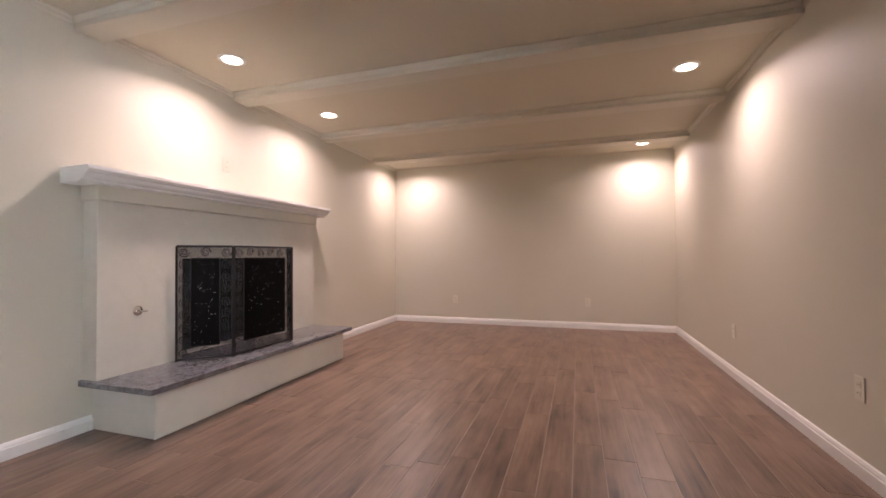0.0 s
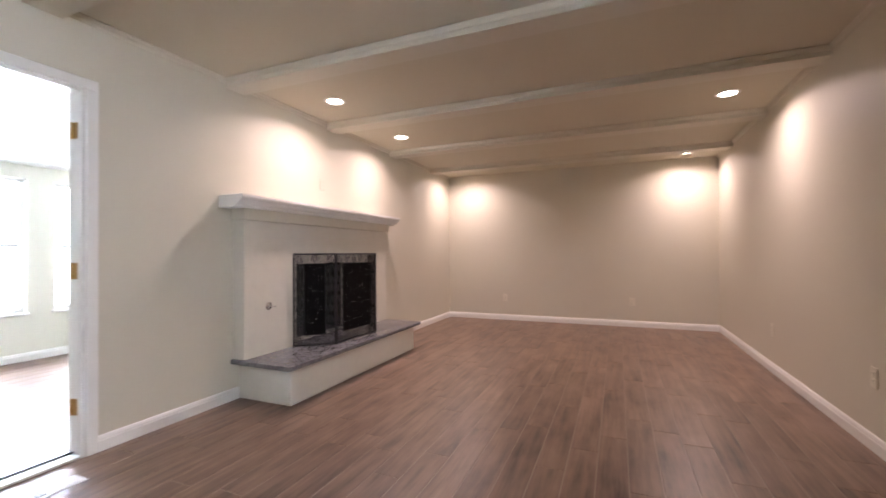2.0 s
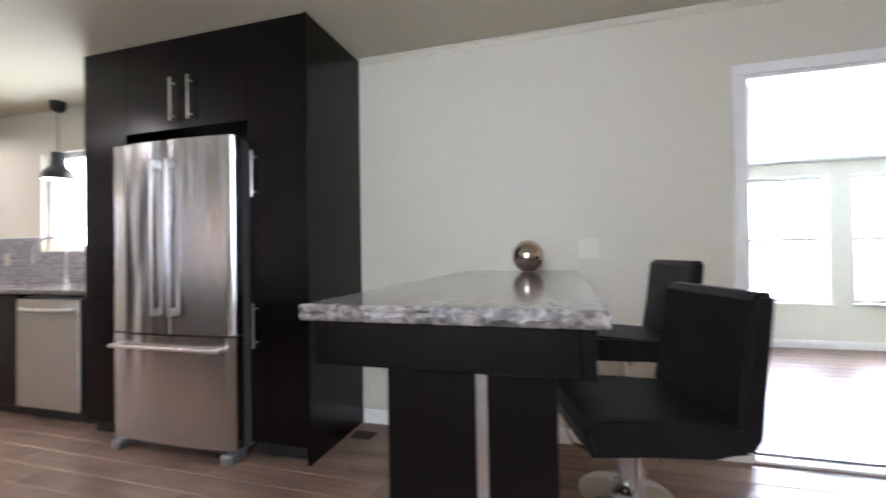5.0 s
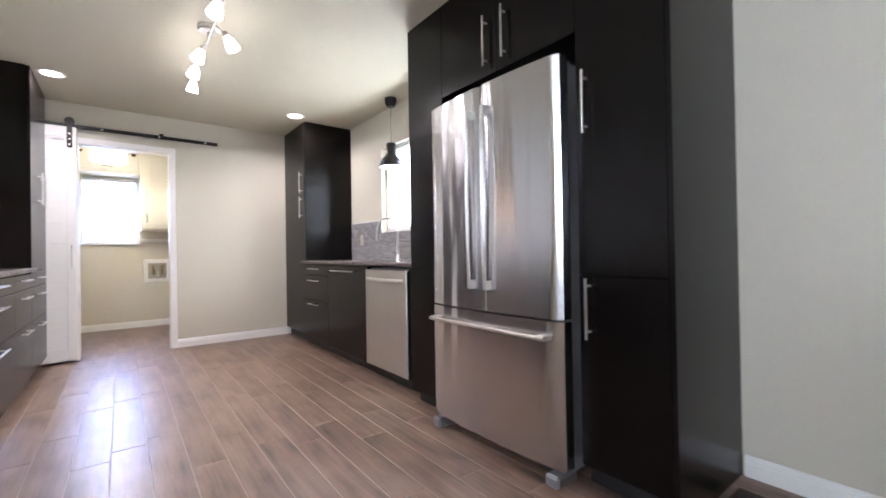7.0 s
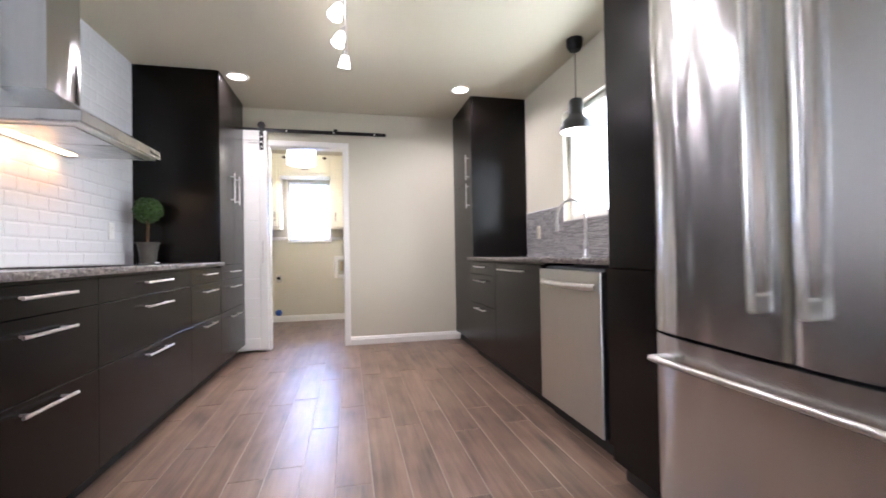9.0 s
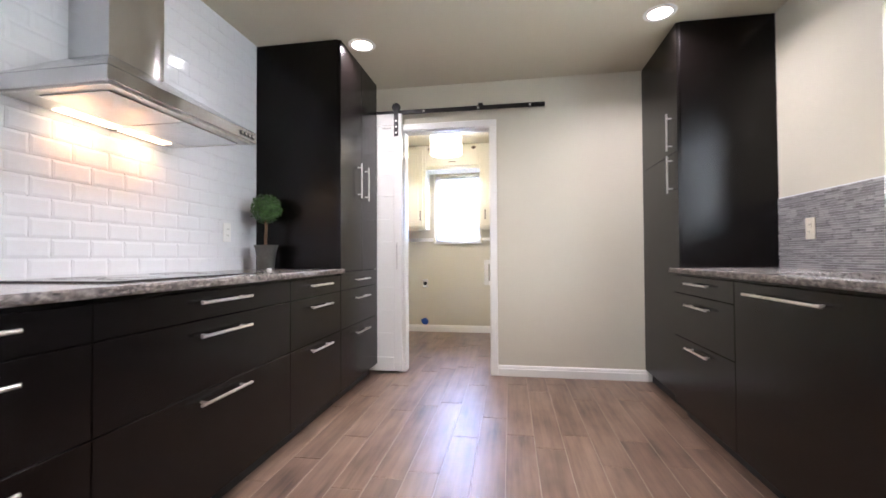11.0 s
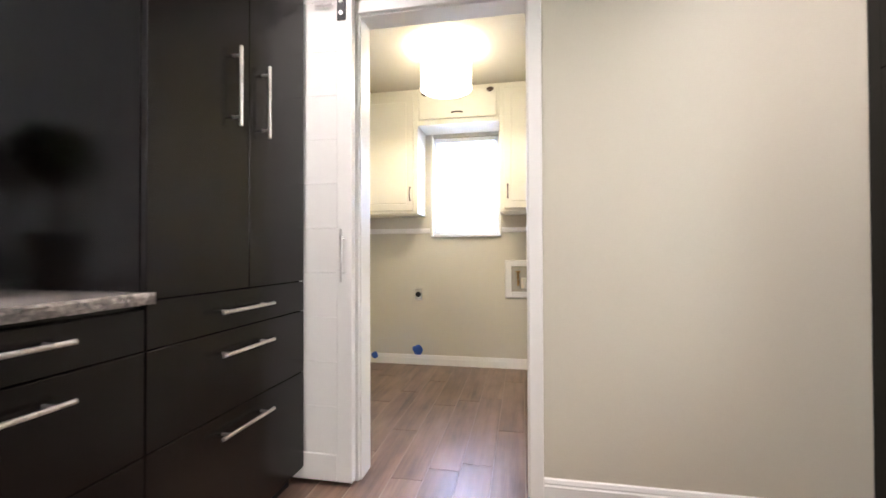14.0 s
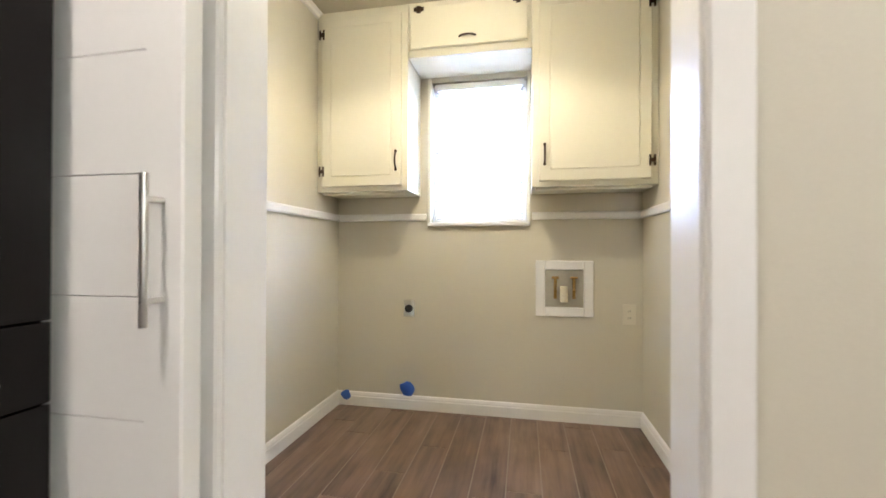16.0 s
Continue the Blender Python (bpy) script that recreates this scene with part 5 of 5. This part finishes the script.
def tape_wad(x, y, z, r, seed):
    bm = bmesh.new()
    bmesh.ops.create_icosphere(bm, subdivisions=2, radius=r, matrix=Matrix.Translation((x, y, z)))
    rg = random.Random(seed)
    for v in bm.verts:
        d = v.co - Vector((x, y, z))
        v.co = Vector((x, y, z)) + Vector((d.x, d.y * 0.35, d.z)) * rg.uniform(0.82, 1.12)
    return bm


single("blue_tape_wad", tape_wad(0.502, YL + 0.035, 0.138, 0.048, 3), M_BLUE, (0.502, YL, 0.138), "wad of blue masking tape stuck on the wall", "tape")
single("blue_tape_wad", tape_wad(0.905, YL + 0.04, 0.075, 0.034, 8), M_BLUE, (0.905, YL, 0.075), "small wad of blue masking tape by the skirting", "tape")

# ------------------------------------------------------------ pieces: tiles, mosaic, slats, floor planks
sl = finish("slat", box(-(LW[1] - LW[0]) / 2 + 0.022, -0.012, -0.0008, (LW[1] - LW[0]) / 2 - 0.022, 0.012, 0.0008), plain("white_blind_slat", (0.82, 0.83, 0.85), 0.4, bump=0))
zz = LW[2] + 0.035
while zz < LW[3] - 0.05:
    o = new("slat", sl)
    o.parent = bl
    o.matrix_basis = pose((LW[0] + LW[1]) / 2 - 0.06, -0.002, zz - LW[2], -35, 0, 0)
    zz += 0.021

tw = setting("tiled_wall", box(XK - 0.004, YB + 0.1, 0.905, XK, -3.22, CK), M_TGROUT, "white bevelled subway tile wall", "tiles")
G = 0.0006
TILE_H, TILE_L = 0.0762, 0.1524


def bevel_tile(l, h):
    bm = bmesh.new()
    o = [(-l / 2, -h / 2), (l / 2, -h / 2), (l / 2, h / 2), (-l / 2, h / 2)]
    m = 0.012
    i = [(-l / 2 + m, -h / 2 + m), (l / 2 - m, -h / 2 + m), (l / 2 - m, h / 2 - m), (-l / 2 + m, h / 2 - m)]
    a = [bm.verts.new((0, u, v)) for u, v in o]
    b = [bm.verts.new((-0.0022, u, v)) for u, v in o]
    c = [bm.verts.new((-0.0040, u, v)) for u, v in i]
    for p, q in ((a, b), (b, c)):
        for k in range(4):
            bm.faces.new((p[k], p[(k + 1) % 4], q[(k + 1) % 4], q[k]))
    bm.faces.new(c)
    return finish("tile", bm, M_TILE, False)


tiles, up_v, up_f = {}, [], []
row, z = 0, 0.911
while z < CK - 0.01:
    h = min(TILE_H, CK - 0.002 - z)
    y = -5.789
    first = TILE_L / 2 if row % 2 else TILE_L
    while y < -3.225:
        l = first if y < -5.75 else TILE_L
        l = min(l, -3.222 - y)
        if l > 0.01:
            key = (round(l, 4), round(h, 4))
            if key not in tiles:
                tiles[key] = bevel_tile(l - G, h - G)
            at = (XK - 0.004, y + l / 2, z + h / 2)
            if z < 1.85:
                o = new("tile", tiles[key])
                o.parent = tw
                o.location = at
            else:
                k = len(up_v)
                up_v += [tuple(v.co + Vector(at)) for v in tiles[key].vertices]
                up_f += [tuple(i + k for i in q.vertices) for q in tiles[key].polygons]
        y += l
    z += TILE_H
    row += 1

me = bpy.data.meshes.new("tiles")
me.from_pydata(up_v, [], up_f)
me.materials.append(M_TILE)
ob = new("tiles", me)
ob.parent = tw
tagged(ob, "", "", "", "stuff")

M_MOSAIC, nt_, b__, N_, L_ = nodes_of("grey_stone_mosaic")
ge_ = N_("ShaderNodeNewGeometry")
r_ = ramp(nt_, ge_.outputs["Random Per Island"], [(0.0, (0.19, 0.18, 0.18)), (0.35, (0.25, 0.24, 0.238)), (0.7, (0.32, 0.31, 0.305)), (1.0, (0.42, 0.405, 0.395))])
L_(r_.outputs[0], b__.inputs["Base Color"])
b__.inputs["Roughness"].default_value = 0.35
ms = thing("mosaic_splashback", (XW, -4.7, 0.909), "grey stone strip-mosaic splashback behind the sink", "splashback", "", "structure")
part("backing", box(XW, -5.950, 0.910, XW + 0.003, -3.678, 1.193), M_TGROUT, ms)
part("backing", box(XW, -5.950, 1.193, XW + 0.003, KW[0], 1.325), M_TGROUT, ms)
vs, fs = [], []
rg = random.Random(11)
z = 0.912
while z < 1.32:
    y = -5.948 + rg.uniform(-0.06, 0)
    end = -3.679 if z + 0.014 < 1.193 else KW[0]
    while y < end:
        l = rg.choice((0.025, 0.04, 0.05, 0.075, 0.1))
        a, b = max(y, -5.948), min(y + l - 0.0015, end)
        if b - a > 0.008:
            d = XW + 0.003 + rg.uniform(0.004, 0.008)
            k = len(vs)
            for x in (XW + 0.003, d):
                vs += [(x, a, z), (x, b, z), (x, b, z + 0.0105), (x, a, z + 0.0105)]
            fs += [(k + 4, k + 5, k + 6, k + 7), (k, k + 1, k + 5, k + 4), (k + 1, k + 2, k + 6, k + 5), (k + 2, k + 3, k + 7, k + 6), (k + 3, k, k + 4, k + 7)]
        y += l
    z += 0.012
me = bpy.data.meshes.new("mosaic_strips")
o_ = ORIGIN[ms]
me.from_pydata([(v[0] - o_[0], v[1] - o_[1], v[2] - o_[2]) for v in vs], [], fs)
me.materials.append(M_MOSAIC)
ob = new("mosaic_strips", me)
ob.parent = ms
tagged(ob, "", "", "", "stuff")

# floor: a grout bed with wood-look plank tiles laid along y
bm = bmesh.new()
for x0, y0, x1, y1 in ((XW - T, YB2, XK + T, YF + T), (XK + T, -3.1 - T, XR + T, YF + T), (XL0 - T, YL - T, XL1 + T, YB2), (XS - T, YS0 - T, XW - T, YS1 + T)):
    bx(bm, x0, y0, -0.1, x1, y1, -0.0015)
fl = setting("floor", bm, M_GROUT, "brown wood-look plank tile floor", "floor")
PW, PL, GAP = 0.1486, 0.914, 0.0042
plank = {}


def plank_mesh(l):
    key = round(l, 3)
    if key not in plank:
        bm = bmesh.new()
        w, hl, c = (PW - GAP) / 2, (l - GAP) / 2, 0.0012
        lo_ = [bm.verts.new(v) for v in ((-w, -hl, -0.004), (w, -hl, -0.004), (w, hl, -0.004), (-w, hl, -0.004))]
        md = [bm.verts.new((v.co.x, v.co.y, -c)) for v in lo_]
        up = [bm.verts.new((v.co.x - math.copysign(c, v.co.x), v.co.y - math.copysign(c, v.co.y), 0)) for v in lo_]
        for p, q in ((lo_, md), (md, up)):
            for k in range(4):
                bm.faces.new((p[k], p[(k + 1) % 4], q[(k + 1) % 4], q[k]))
        bm.faces.new(up)
        plank[key] = finish("plank", bm, M_FLOOR, False)
    return plank[key]


near, far_v, far_f = 0, [], []
stagger = random.Random(8)
rows = int((XR - XS) / PW) + 2
for r in range(rows):
    x = -5.191 + PW * (r - 0.5)
    y0, y1 = (YL, YF) if x > XA else (YS0, YS1)
    y = y0 - stagger.random() * PL
    while y < y1:
        a, b = max(y, y0), min(y + PL, y1)
        y += PL
        if b - a < 0.03:
            continue
        inside = not (x > XK + 0.1 and b < -3.2) and not (b < YB2 and not XL0 - 0.07 < x < XL1 + 0.07)
        if not inside:
            continue
        cy = (a + b) / 2
        walked = (x > -1.65 and -2.5 < cy < 4.6 and x < 1.9) or (-1.6 < x < 0.55 and -8.5 < cy <= -2.5)
        if walked and near < 300:
            o = new("plank", plank_mesh(b - a))
            o.parent = fl
            o.location = (x, cy, 0)
            near += 1
        else:
            m_ = plank_mesh(b - a)
            k = len(far_v)
            far_v += [(v.co.x + x, v.co.y + cy, v.co.z) for v in m_.vertices]
            far_f += [tuple(i + k for i in p.vertices) for p in m_.polygons]
me = bpy.data.meshes.new("planks")
me.from_pydata(far_v, [], far_f)
me.materials.append(M_FLOOR)
ob = new("planks", me)
ob.parent = fl
tagged(ob, "", "", "", "stuff")
